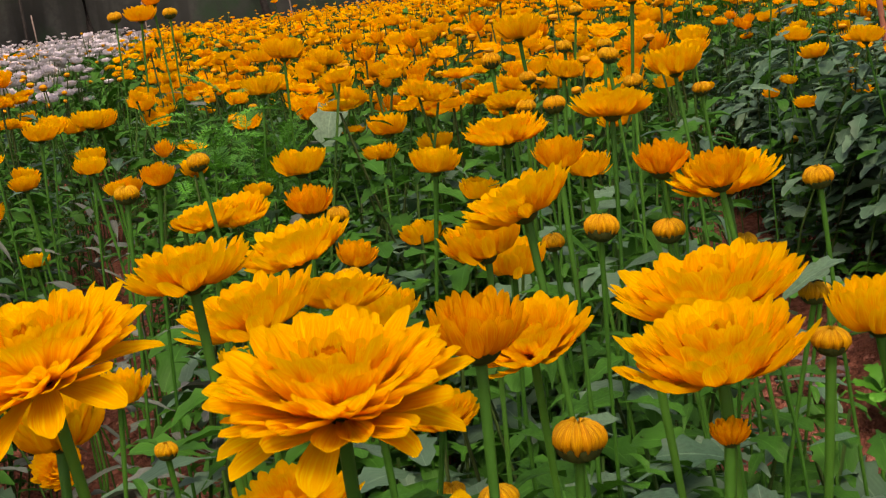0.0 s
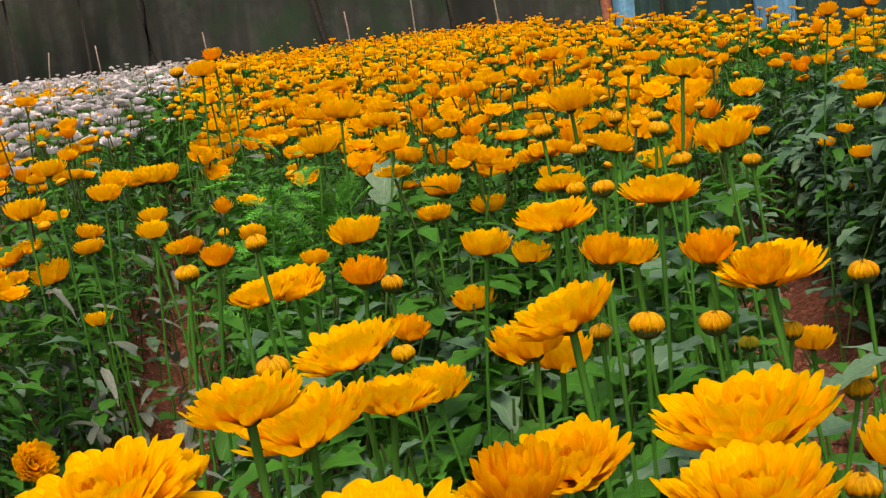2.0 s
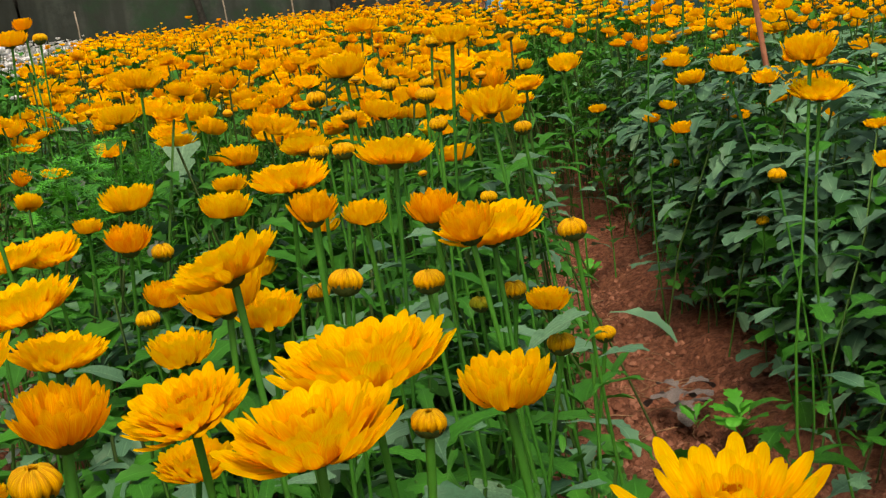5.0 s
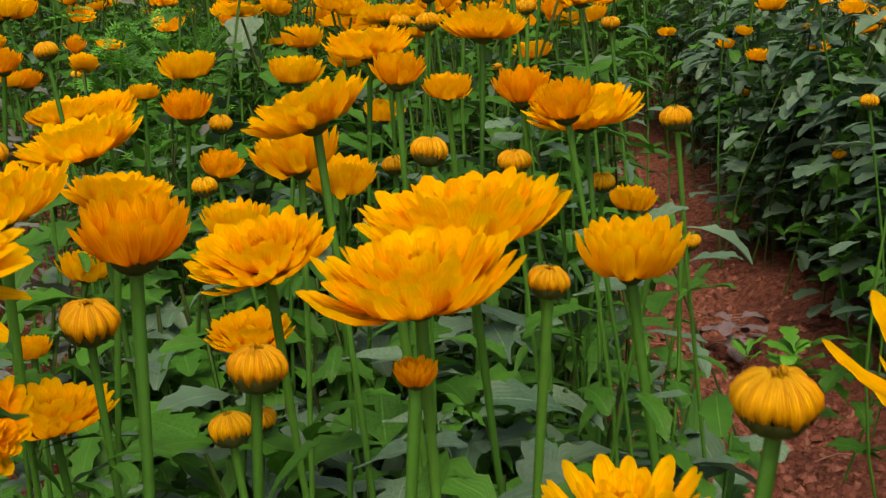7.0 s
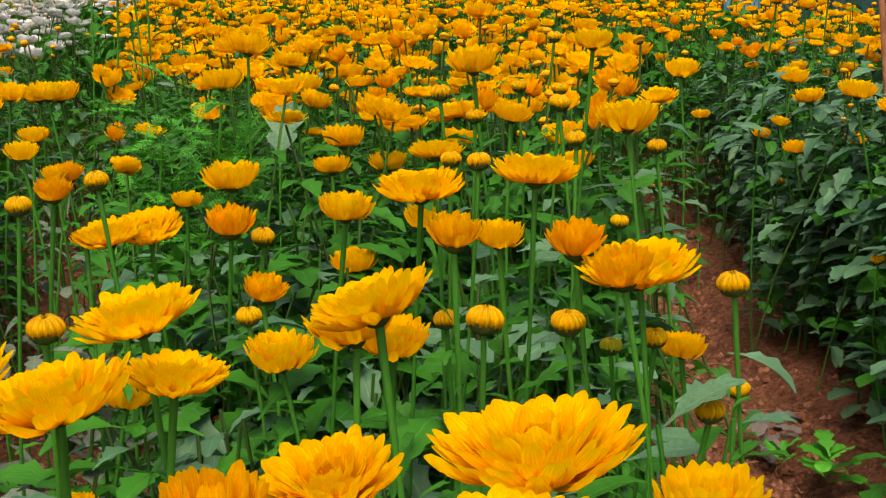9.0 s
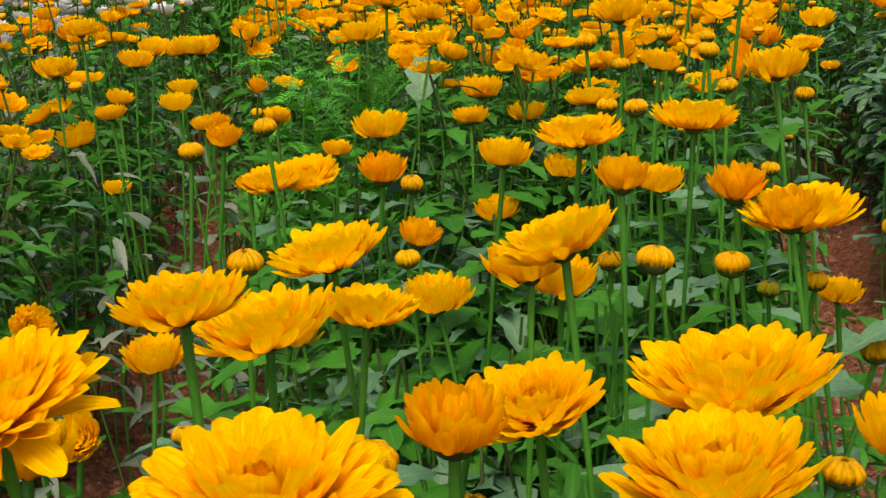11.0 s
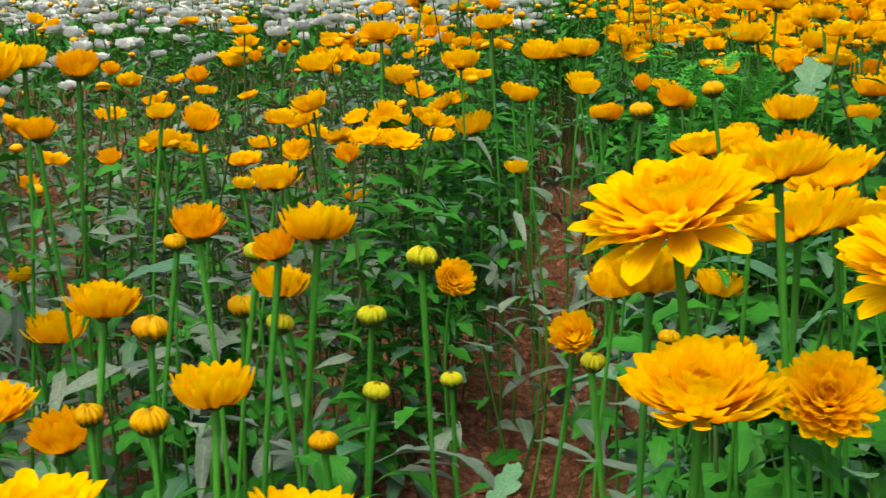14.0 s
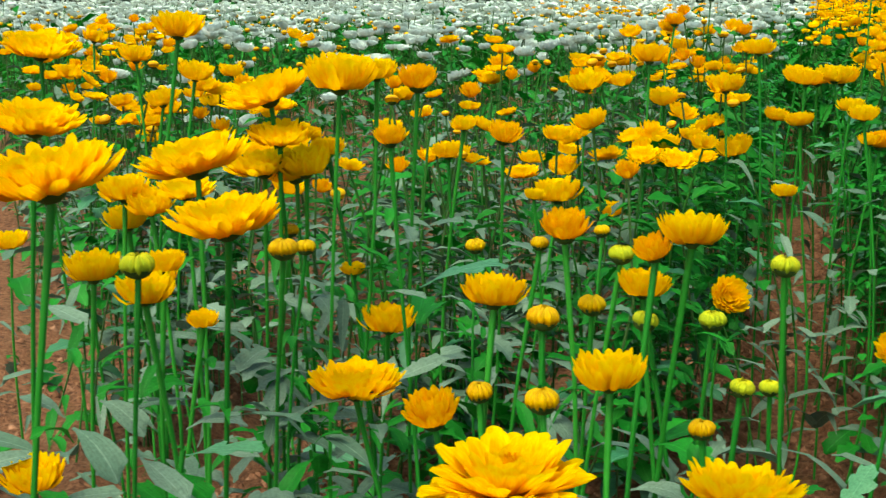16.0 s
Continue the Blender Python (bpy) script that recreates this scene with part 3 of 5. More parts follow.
def field_rows(rng, near, far, density, seed_top=0.60):
    """Random stems between two distances, in the beds that the walk can see: rows x, y, top, bed."""
    n = int(density * (far * far - near * near) * 0.75)
    d = np.sqrt(rng.uniform(near * near, far * far, n))
    a = np.radians(rng.uniform(-28, 52, n))
    x, y = -d * np.sin(a), d * np.cos(a)
    patch = np.array([noise.noise(Vector((p * 1.1, q * 1.1, 3.0))) for p, q in zip(x, y)])
    fine = np.array([noise.noise(Vector((p * 4.0, q * 4.0, 9.0))) for p, q in zip(x, y)])
    bed = np.zeros(n, int)
    for i in range(n):
        if x[i] < white_edge(y[i]) and y[i] > 1.4 and not (x[i] < -2.0 and y[i] < 2.6):
            bed[i] = 0 if abs(x[i] + 3.05 + 0.2 * (y[i] - 7.5)) < 0.6 and abs(y[i] - 7.4) < 0.9 else 2
        elif x[i] > right_edge(y[i]):
            bed[i] = 1
    furrow = furrow_gap(x, y) < 0
    path = (bed == 1) & (x < np.where(y < 3.4, 0.72, right_edge(6)))  & (y < 3.4)
    thin = (bed == 1) & (rng.random(n) < np.where(y < 2.7, 0.66, 0.2))
    keep = (~(furrow & (y < 4)) & (bare_gap(x, y) > -0.11) & (np.hypot(x + 0.29, y - 1.68) > 0.21) & ~path & ~thin & (patch + fine * 0.6 > -0.55)) & (y < np.where(x > 0.35, 8.25 - 2.78 * (x - 0.62), 14.5 - 0.1 * np.abs(x))) & ((bed != 2) | (rng.random(n) < 0.7))
    top = seed_top + 0.05 * patch + rng.normal(0, 0.032, n) - np.where(bed == 1, np.where(y < 2.7, 0.10, 0.02), 0.0) + np.where(rng.random(n) < 0.02, 0.07, 0)
    top += np.where((x < -0.4) & (y < 2.0), -0.06, 0)
    return np.stack([x, y, top, bed, patch], 1)[keep]


def heads(rng, rows, size, jitter=0.15):
    n = len(rows)
    return np.stack([rows[:, 0], rows[:, 1], rows[:, 2], size * rng.uniform(1 - jitter, 1 + jitter, n), rng.uniform(0, 6.28, n), np.abs(rng.normal(0, 0.26, n)), rng.uniform(0, 6.28, n), rng.uniform(0.95, 1.4, n)], 1)


def leaf_rows(rng, rows, per, lo, hi, size):
    r = np.repeat(rows, per, 0)
    n = len(r)
    k = rng.uniform(lo, hi, n)
    return np.stack([r[:, 0] + rng.normal(0, 0.028, n), r[:, 1] + rng.normal(0, 0.028, n), np.maximum(0.02, r[:, 2] * k), size * rng.uniform(0.6, 1.35, n),
                     rng.uniform(0, 6.28, n), rng.normal(0.0, 0.28, n), rng.uniform(0, 6.28, n), np.ones(n)], 1)


def stem_rows(rng, rows):
    n = len(rows)
    return np.stack([rows[:, 0], rows[:, 1], rows[:, 2], np.ones(n), rng.uniform(0, 6.28, n), rng.normal(0, 0.15, n), rng.uniform(0, 6.28, n), rows[:, 2]], 1)


def field():
    rng = np.random.default_rng(11)
    for tag, near, far, dens, shapes, cups in (("middle", 1.45, 4.2, 205, MID, MID_CUP), ("far", 4.2, 7.5, 215, FAR, FAR), ("farthest", 7.5, 16.0, 220, TINY, TINY)):
        rows = field_rows(rng, near, far, dens)
        pick = rng.random(len(rows))
        # a strip of the west bed that carries leaves but few open heads
        quiet = (np.abs(rows[:, 0] + 0.35 + 0.5 * rows[:, 1]) < 0.13 * rows[:, 1]) & (rows[:, 1] < 3.3) & (np.arange(len(rows)) % 3 > 0)
        yellow, white = (rows[:, 3] < 2) & ~quiet, rows[:, 3] == 2
        is_bud = pick < np.where((rows[:, 3] == 1) & (rows[:, 1] < 2.7), 0.5, 0.22)
        is_cup = ~is_bud & (pick < (0.36 if tag == "middle" else 0.55))
        full = ~is_bud & ~is_cup
        size = {"middle": 0.0232, "far": 0.0205, "farthest": 0.019}[tag]
        scatter("yellow_flower_field", shapes, heads(rng, rows[yellow & full], size, 0.22), [YELLOW, HEART], "dense golden chrysanthemum heads in long beds", "flowers")
        scatter("yellow_flower_field", cups, heads(rng, rows[yellow & is_cup], 0.021 if tag == "middle" else 0.017), [CUP, HEART], "half-open orange chrysanthemum heads among the beds", "flowers")
        scatter("white_flower_field", shapes, heads(rng, rows[white & ~is_bud], 0.025, 0.22), [WHITE, WHITE], "white chrysanthemum heads in their own bed", "flowers")
        stems = rows[(rows[:, 0] > -0.45 - 0.22 * rows[:, 1]) | (np.arange(len(rows)) % 2 == 0)] if tag != "farthest" else rows[::3]
        scatter("flower_stems", STEM_LOW, stem_rows(rng, stems), [STEM_FIELD], "green upright stems of the flower beds", "stems")
        if tag != "farthest":
            scatter("flower_buds", BUD_LOW, heads(rng, rows[is_bud & ~quiet], 0.0095, 0.3), [BUD, CALYX], "yellow-green chrysanthemum buds between the open heads", "buds")
        if tag == "middle":
            extra = field_rows(rng, near, far, dens * 0.45)
            west = rows[:, 0] < -0.45 - 0.22 * rows[:, 1]
            first = (rows[:, 1] < 2.7) & ~west
            rest = np.concatenate([rows[~first & ~west], extra[extra[:, 0] > -0.45 - 0.22 * extra[:, 1]]])
            green, pale = "dark green lobed leaves between the stems", "pale blue-green leaves between the stems"
            scatter("bed_foliage", LEAF_MID, leaf_rows(rng, rest, 15, 0.3, 0.93, 0.050), [LEAF], green, "leaves")
            scatter("bed_foliage", LEAF_MID, leaf_rows(rng, rows[first], 30, 0.2, 0.93, 0.050), [LEAF], green, "leaves")
            scatter("bed_foliage", LEAF_MID, leaf_rows(rng, rows[west], 7, 0.15, 0.9, 0.052), [LEAF], green, "leaves")
            scatter("bed_foliage", LEAF_MID, leaf_rows(rng, rows[west], 8, 0.1, 0.85, 0.056), [LEAF_DUSTY], "dusty grey-green leaves between the stems", "leaves")
            scatter("bed_foliage", LEAF_MID, leaf_rows(rng, rows[~west], 5, 0.2, 0.9, 0.055), [LEAF_BLUE], pale, "leaves")
        else:
            scatter("bed_foliage", LEAF_LOW[:2], leaf_rows(rng, stems, 3, 0.45, 0.95, 0.11), [LEAF], "dark green leaf mass between the far stems", "leaves")


def leafy_shoots():
    """Leaves of the nearest beds, low between the nearest stems, and the bushy bed east of the soil path."""
    rng = np.random.default_rng(23)
    shapes = [thin_leaf(170 + i) for i in range(6)]
    n = 1700
    x, y = np.where(np.arange(n) < 1250, rng.uniform(-2.1, 0.25, n), rng.uniform(-0.3, 0.27, n)), rng.uniform(0.35, 1.7, n)
    west = (x < -0.30) & (y < 1.45)
    keep = (furrow_gap(x, y) > 0.08) & (x > -0.45 - 1.2 * y) & (bare_gap(x, y) > 0.03) & ~(west & (rng.random(n) < 0.7))
    near = np.stack([x, y, np.where(west & (x > -0.95), 0.62, 0.95) * (rng.uniform(0.26, 0.36, n) + 0.18 * np.clip((y - 0.5) / 0.9, 0, 1))], 1)[keep]
    n = 1000
    bx, by = rng.uniform(0.74, 1.9, n), rng.uniform(1.5, 4.2, n)
    keep = bx > 0.74 - 0.05 * (by - 1.9) + 0.05 * np.sin(9 * by)
    bush = np.stack([bx, by, rng.uniform(0.40, 0.58, n)], 1)[keep]
    skirt = bush[bush[:, 0] < 0.74 - 0.05 * (bush[:, 1] - 1.9) + 0.17]
    for name, rows, per, low, high, size, share in (("bed_foliage", near, 8, 0.12, 1.0, 0.066, 0.66), ("bed_foliage", bush, 15, 0.48, 1.0, 0.074, 0.14), ("bed_foliage", skirt, 14, 0.08, 0.8, 0.066, 0.14)):
        lv = leaf_rows(rng, rows, per, low, high, size)
        cut = rng.random(len(lv)) < share
        scatter(name, shapes, lv[cut], [LEAF], "dark green lobed chrysanthemum leaves low in the bed", "leaves")
        scatter(name, shapes, lv[~cut], [LEAF_BLUE], "pale blue-green chrysanthemum leaves low in the bed", "leaves")
        scatter("flower_stems", STEM_LOW, stem_rows(rng, rows[::3]), [STEM_FIELD], "green stems of the leafy shoots", "stems")


field()
leafy_shoots()

# ---- behind the field: black shade netting on poles, blue sheet and green netting ----
def net_material(name, dark, light, scale, behind=None):
    """Woven netting: uneven weave, paler upright streaks that paint light on hanging folds and, where given, a patchy
    tint of what grows behind it.
    """
    m, t, b = material(name, 0.85, 0.15)
    n = noise_tex(t, scale, 4)
    fine = noise_tex(t, scale * 9, 5, rough=0.7)
    body = ramp(t, n, [(0.35, dark), (0.7, light)])
    c = t.nodes.new("ShaderNodeTexCoord")
    mp = t.nodes.new("ShaderNodeMapping")
    mp.inputs["Scale"].default_value = (5.0, 5.0, 0.6)
    t.links.new(c.outputs["Object"], mp.inputs["Vector"])
    folds = t.nodes.new("ShaderNodeTexNoise")
    folds.inputs["Scale"].default_value, folds.inputs["Detail"].default_value = scale, 3.0
    t.links.new(mp.outputs["Vector"], folds.inputs["Vector"])
    body = mix(t, ramp(t, folds.outputs["Fac"], [(0.45, (0, 0, 0)), (0.7, (0.7, 0.7, 0.7))]), body, tuple(1.7 * v for v in light))
    if behind:
        patch = noise_tex(t, scale * 1.6, 5, rough=0.65)
        body = mix(t, ramp(t, patch, [(0.48, (0, 0, 0)), (0.62, (0.85, 0.85, 0.85))]), body, behind)
    t.links.new(mix(t, ramp(t, fine, [(0.42, (0, 0, 0)), (0.68, (0.7, 0.7, 0.7))]), body, tuple(0.6 * v for v in light)), b.inputs["Base Color"])
    bump(t, b, fine, 0.4, 0.02)
    return m


BLACK_NET = net_material("black_net", (0.013, 0.019, 0.016), (0.034, 0.047, 0.040), 0.9, (0.012, 0.044, 0.020))
TEAL_NET = net_material("teal_net", (0.010, 0.046, 0.040), (0.030, 0.090, 0.088), 3.5, (0.016, 0.060, 0.022))


def sheet(name, x0, y0, x1, y1, z0, z1, mat, label, sag=0.05, n=24):
    s = Shape()
    verts, uvs = [], []
    for back in (0, 1):
        for j in range(5):
            for i in range(n + 1):
                k = i / n
                ny = 0.06 * math.sin(k * 37 + j) * sag * 6 + 0.02 * back
                verts.append((x0 + (x1 - x0) * k, y0 + (y1 - y0) * k + ny, z0 + (z1 - z0) * j / 4 - (sag * math.sin(k * 9 * math.pi) ** 2 if j == 4 else 0)))
                uvs.append((k, j / 4))
    q = 5 * (n + 1)
    faces = [(j * (n + 1) + i, j * (n + 1) + i + 1, (j + 1) * (n + 1) + i + 1, (j + 1) * (n + 1) + i) for j in range(4) for i in range(n)]
    s.add(verts, faces + [tuple(q + c for c in fc[::-1]) for fc in faces], uvs)
    return tagged(new(name, s.mesh(name, [mat])), label, "netting", kind="structure")


sheet("shade_net", -30, 16.5, 1.4, 15.5, 0, 5.5, BLACK_NET, "tall black shade netting behind the flower field")
sheet("fence_net", 0.62, 8.6, 2.2, 4.2, 0, 2.2, TEAL_NET, "blue-green fence netting beside the flower field")
sheet("fence_net", 2.2, 4.2, 5.2, 2.2, 0, 1.4, TEAL_NET, "blue-green fence netting beside the flower field")



def tube(s, points, radii, sides=8, slot=0):
    """A round bar through the points."""
    verts, uvs = [], []
    for i, (p, r) in enumerate(zip(points, radii)):
        d = (Vector(points[min(i + 1, len(points) - 1)]) - Vector(points[max(i - 1, 0)])).normalized()
        q = d.to_track_quat("Z", "Y")
        for j in range(sides):
            a = 6.2832 * j / sides
            verts.append(tuple(Vector(p) + q @ Vector((r * math.cos(a), r * math.sin(a), 0))))
            uvs.append((j / sides, i / max(1, len(points) - 1)))
    n = len(points)
    faces = [(i * sides + j, i * sides + (j + 1) % sides, (i + 1) * sides + (j + 1) % sides, (i + 1) * sides + j) for i in range(n - 1) for j in range(sides)]
    faces += [tuple(range(sides))[::-1], tuple((n - 1) * sides + j for j in range(sides))]
    s.add(verts, faces, uvs, slot)


def wood_material(name, dark, light):
    m, t, b = material(name, 0.8, 0.15)
    n = noise_tex(t, 30, 5)
    t.links.new(ramp(t, n, [(0.3, dark), (0.7, light)]), b.inputs["Base Color"])
    bump(t, b, n, 0.5, 0.004)
    return m


RED_WOOD = wood_material("reddish_wood", (0.16, 0.06, 0.035), (0.34, 0.15, 0.09))
CANE = wood_material("dry_cane", (0.13, 0.12, 0.09), (0.27, 0.25, 0.20))
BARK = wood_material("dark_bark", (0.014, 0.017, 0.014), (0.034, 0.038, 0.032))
BLUE = net_material("blue_sheet", (0.05, 0.22, 0.36), (0.09, 0.32, 0.48), 3.0)
ROOF = net_material("grey_roof", (0.10, 0.10, 0.10), (0.19, 0.19, 0.20), 3.0)


def pole(name, foot, top, radius, mat, label, category):
    foot, top = Vector(foot), Vector(top)
    s = Shape()
    pts = [foot.lerp(top, k / 6) + Vector((0.006 * math.sin(7 * k + foot.x), 0.004 * math.cos(5 * k), 0)) * (0 < k < 6) for k in range(7)]
    tube(s, [tuple(p) for p in pts], [radius * (1.05 - 0.2 * k / 6 + 0.05 * (k % 2)) for k in range(7)])
    return tagged(new(name, s.mesh(name, [mat])), label, category)


pole("wooden_stake", (0.973, 2.76, 0.0), (0.827, 2.76, 1.46), 0.0068, RED_WOOD, "thin reddish wooden stake standing among the flowers", "stake")
for x, y, z, dx in ((-0.05, 13.2, 1.35, -0.10), (-1.62, 13.1, 0.98, -0.05), (-0.96, 13.2, 1.4, -0.03), (-4.86, 12.9, 0.94, 0.1), (-4.20, 12.9, 0.95, -0.06), (-3.10, 13.0, 0.95, -0.05)):
    tagged(pole("cane", (x, y, 0.0), (x + dx, y, z), 0.008, CANE, "dry grey cane standing at the far edge of the field", "stake"), group="canes at the field edge")
pole("fence_post", (0.86, 8.0, 0.0), (0.85, 8.0, 2.4), 0.02, RED_WOOD, "slim brown wooden post at the edge of a blue sheet", "post")
pole("fence_post", (0.66, 8.1, 0.0), (0.55, 8.1, 2.6), 0.035, RED_WOOD, "leaning reddish wooden post beside a blue sheet", "post")
for x, y in ((0.93, 7.65), (1.27, 6.70), (1.60, 5.80), (1.95, 4.82)):
    tagged(pole("fence_post", (x, y, 0.0), (x - 0.02, y, 2.2), 0.016, BARK, "dark wooden post of the net fence", "post"), group="posts of the net fence")
sheet("blue_sheet", 1.27, 6.76, 1.42, 6.34, 0, 2.2, BLUE, "faded blue plastic sheet hung along the net fence", 0.02, 6)
sheet("blue_sheet", 0.68, 8.16, 0.82, 8.06, 0, 2.4, BLUE, "hanging bright blue plastic sheet on the fence", 0.02, 6)


# a low shed beyond the netting's edge: pale roof and wall
def shed():
    root = new("shed")
    root.matrix_basis = Matrix.Translation((-6.4, 14.9, 0))
    tagged(root, "low open farm shelter with a pale grey sheet roof", "shed")
    for x in (-1.5, -0.5, 0.5, 1.4):
        p = Shape()
        tube(p, [(x, -0.1, 0), (x + 0.02, -0.1, 0.8), (x, -0.1, 1.66)], [0.02, 0.018, 0.016], 7)
        part("post", p.mesh("post", [BARK]), root, Matrix.Identity(4))
    r = Shape()
    for i in range(13):
        x = -1.7 + i * 0.25
        v = [(x + dx, y, z + 0.03 * (i % 2) + dz) for dz in (0.0, 0.025) for y, z in ((-0.25, 1.62), (0.4, 1.76)) for dx in (0.0, 0.27)]
        r.add(v, [(0, 1, 5, 4), (1, 3, 7, 5), (3, 2, 6, 7), (2, 0, 4, 6), (4, 5, 7, 6), (0, 2, 3, 1)], [(0, 0)] * 8)
    part("roof", r.mesh("roof", [ROOF], False), root, Matrix.Identity(4), "pale grey sheet roof")


shed()


def tree(x, y, height, seed):
    rnd = random.Random(seed)
    root = new("tree")
    root.matrix_basis = Matrix.Translation((x, y, 0))
    tagged(root, "dark shaded tree with a leafy crown behind the netting", "tree", "trees behind the field")
    s = Shape()
    tube(s, [(0.1 * math.sin(k + seed), 0.08 * math.cos(2 * k), height * 0.8 * k / 6) for k in range(7)], [0.055 - 0.006 * k for k in range(7)])
    for k in range(6):
        a, h = rnd.uniform(0, 6.28), height * rnd.uniform(0.3, 0.75)
        tube(s, [(0, 0, h), (0.5 * math.cos(a), 0.5 * math.sin(a), h + 0.4), (1.1 * math.cos(a), 1.1 * math.sin(a), h + 0.6)], [0.06, 0.04, 0.02], 5)
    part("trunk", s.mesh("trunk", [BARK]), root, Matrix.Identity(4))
    c = Shape()
    base = low_leaf(seed)
    for i in range(2000):
        a, h, d = rnd.uniform(0, 6.28), rnd.uniform(0.36, 1.0), rnd.uniform(0.1, 1.0) ** 0.6
        r = d * 1.5 * math.sin(math.pi * (0.15 + 0.8 * (h - 0.36) / 0.64)) * rnd.uniform(0.7, 1.2)
        m = Matrix.Translation((r * math.cos(a), r * math.sin(a), height * h)) @ Euler((rnd.uniform(-1, 1), rnd.uniform(-1, 1), rnd.uniform(0, 6.28))).to_matrix().to_4x4() @ Matrix.Scale(rnd.uniform(0.05, 0.10), 4)
        c.add([tuple(m @ Vector(p)) for p in base.v], base.f, [(0.5, 0.5)] * len(base.v))
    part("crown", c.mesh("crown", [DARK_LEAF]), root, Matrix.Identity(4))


# the wood's shade is put into this darkened leaf colour
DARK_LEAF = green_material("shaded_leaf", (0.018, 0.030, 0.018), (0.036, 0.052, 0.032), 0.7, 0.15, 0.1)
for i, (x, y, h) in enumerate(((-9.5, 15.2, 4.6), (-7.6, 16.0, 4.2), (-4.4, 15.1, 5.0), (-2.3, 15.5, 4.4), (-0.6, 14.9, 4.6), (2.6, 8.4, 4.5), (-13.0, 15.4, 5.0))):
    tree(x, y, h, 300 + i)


# ---- on the soil path: a bright weed, dry leaves, straw and clods ----
WEED = green_material("weed_green", (0.018, 0.19, 0.012), (0.050, 0.34, 0.030), 0.5, 0.25)
DRY = wood_material("dry_leaf", (0.06, 0.055, 0.052), (0.16, 0.15, 0.15))
PALE = wood_material("pale_dead_leaf", (0.24, 0.23, 0.25), (0.45, 0.44, 0.48))
STRAW = wood_material("straw", (0.14, 0.085, 0.05), (0.26, 0.17, 0.10))


def rosette(name, x, y, z, count, size, lift, mat, label, category, seed):
    rnd = random.Random(seed)
    root = new(name)
    root.matrix_basis = Matrix.Translation((x, y, z))
    tagged(root, label, category)
    meshes = [leaf_shape(seed + i).mesh("leaf", [mat]) for i in range(3)]
    for i in range(count):
        m = Matrix.Translation((0, 0, 0.01 + 0.004 * i)) @ Matrix.Rotation(i * 2.4 + rnd.uniform(-0.4, 0.4), 4, "Z") @ Matrix.Rotation(-lift * rnd.uniform(0.4, 1.2), 4, "Y") @ Matrix.Scale(size * rnd.uniform(0.7, 1.2), 4)
        part("leaf", rnd.choice(meshes), root, m)


rosette("weed", 0.600, 1.885, 0.0, 12, 0.062, 0.5, WEED, "small bright green weed growing on the soil path", "weed", 400)
rosette("weed", 0.545, 1.955, 0.0, 6, 0.045, 0.6, WEED, "tiny bright green weed on the soil path", "weed", 410)
rosette("weed", 0.535, 3.05, 0.0, 7, 0.05, 0.8, WEED, "tiny bright green weed on the soil path", "weed", 420)
rosette("withered_plant", 0.545, 2.06, 0.005, 9, 0.07, 0.15, DRY, "withered grey plant lying on the soil path", "dry plant", 430)
rosette("pale_leaves", 0.862, 2.70, 0.10, 2, 0.085, 1.1, PALE, "pale curled dead leaf hanging low on a plant", "dry leaf", 440)


def clod_material():
    m, t, b = material("soil_crumb", 0.95, 0.1)
    geo = t.nodes.new("ShaderNodeNewGeometry")
    # random tone per crumb; the spread also paints lit tops against shaded crevices
    col = ramp(t, geo.outputs["Random Per Island"], [(0.0, (0.070, 0.030, 0.019)), (0.7, (0.20, 0.084, 0.054)), (1.0, (0.36, 0.18, 0.125))])
    n = noise_tex(t, 220, 3)
    t.links.new(mix(t, n, col, (0.12, 0.05, 0.03)), b.inputs["Base Color"])
    bump(t, b, n, 0.8, 0.004)
    return m


CLOD = clod_material()


def straw_and_clods():
    rng = np.random.default_rng(31)
    n = 170
    y = rng.uniform(1.3, 3.6, n)
    x = 0.60 - 0.055 * y + rng.normal(0, 0.10, n)
    z = np.array([soil_height(a, b) for a, b in zip(x, y)]) + 0.002
    s = Shape()
    tube(s, [(0, 0, 0), (0.35, 0.04, 0.05), (0.7, -0.02, 0.03), (1.0, 0.03, 0.0)], [0.010] * 4, 4)
    s.f, s.uv, s.m = s.f[:-2], s.uv[:-2], s.m[:-2]
    scatter("straw", [s], np.stack([x, y, z, rng.uniform(0.03, 0.11, n), rng.uniform(0, 6.28, n), rng.normal(0, 0.1, n), rng.uniform(0, 6.28, n), np.ones(n)], 1), [STRAW], "thin dry straw scattered on the soil path", "straw")
    n = 22000
    y = 1.2 + 2.6 * rng.random(n) ** 1.3
    lane = np.array(FURROWS)[rng.choice([0, 1, 2, 3], n, p=[0.1, 0.15, 0.25, 0.5])]
    x = lane[:, 0] + lane[:, 1] * y + rng.normal(0, 0.11, n)
    z = np.array([soil_height(a, b) for a, b in zip(x, y)]) - 0.002
    c = []
    for k in range(3):
        q, rnd = Shape(), random.Random(k)
        dome(q, 1.0, 0.8, 0, 6, 2)
        q.v = [(a * rnd.uniform(0.55, 1.35), b * rnd.uniform(0.55, 1.35), h * rnd.uniform(0.6, 1.5)) for a, b, h in q.v]
        c.append(q)
    scatter("soil_clods", c, np.stack([x, y, z, 0.0022 + 0.0095 * rng.random(n) ** 3.0, rng.uniform(0, 6.28, n), rng.normal(0, 0.2, n), rng.uniform(0, 6.28, n), np.ones(n)], 1), [CLOD], "small crumbly clods of red soil on the paths", "soil")


straw_and_clods()

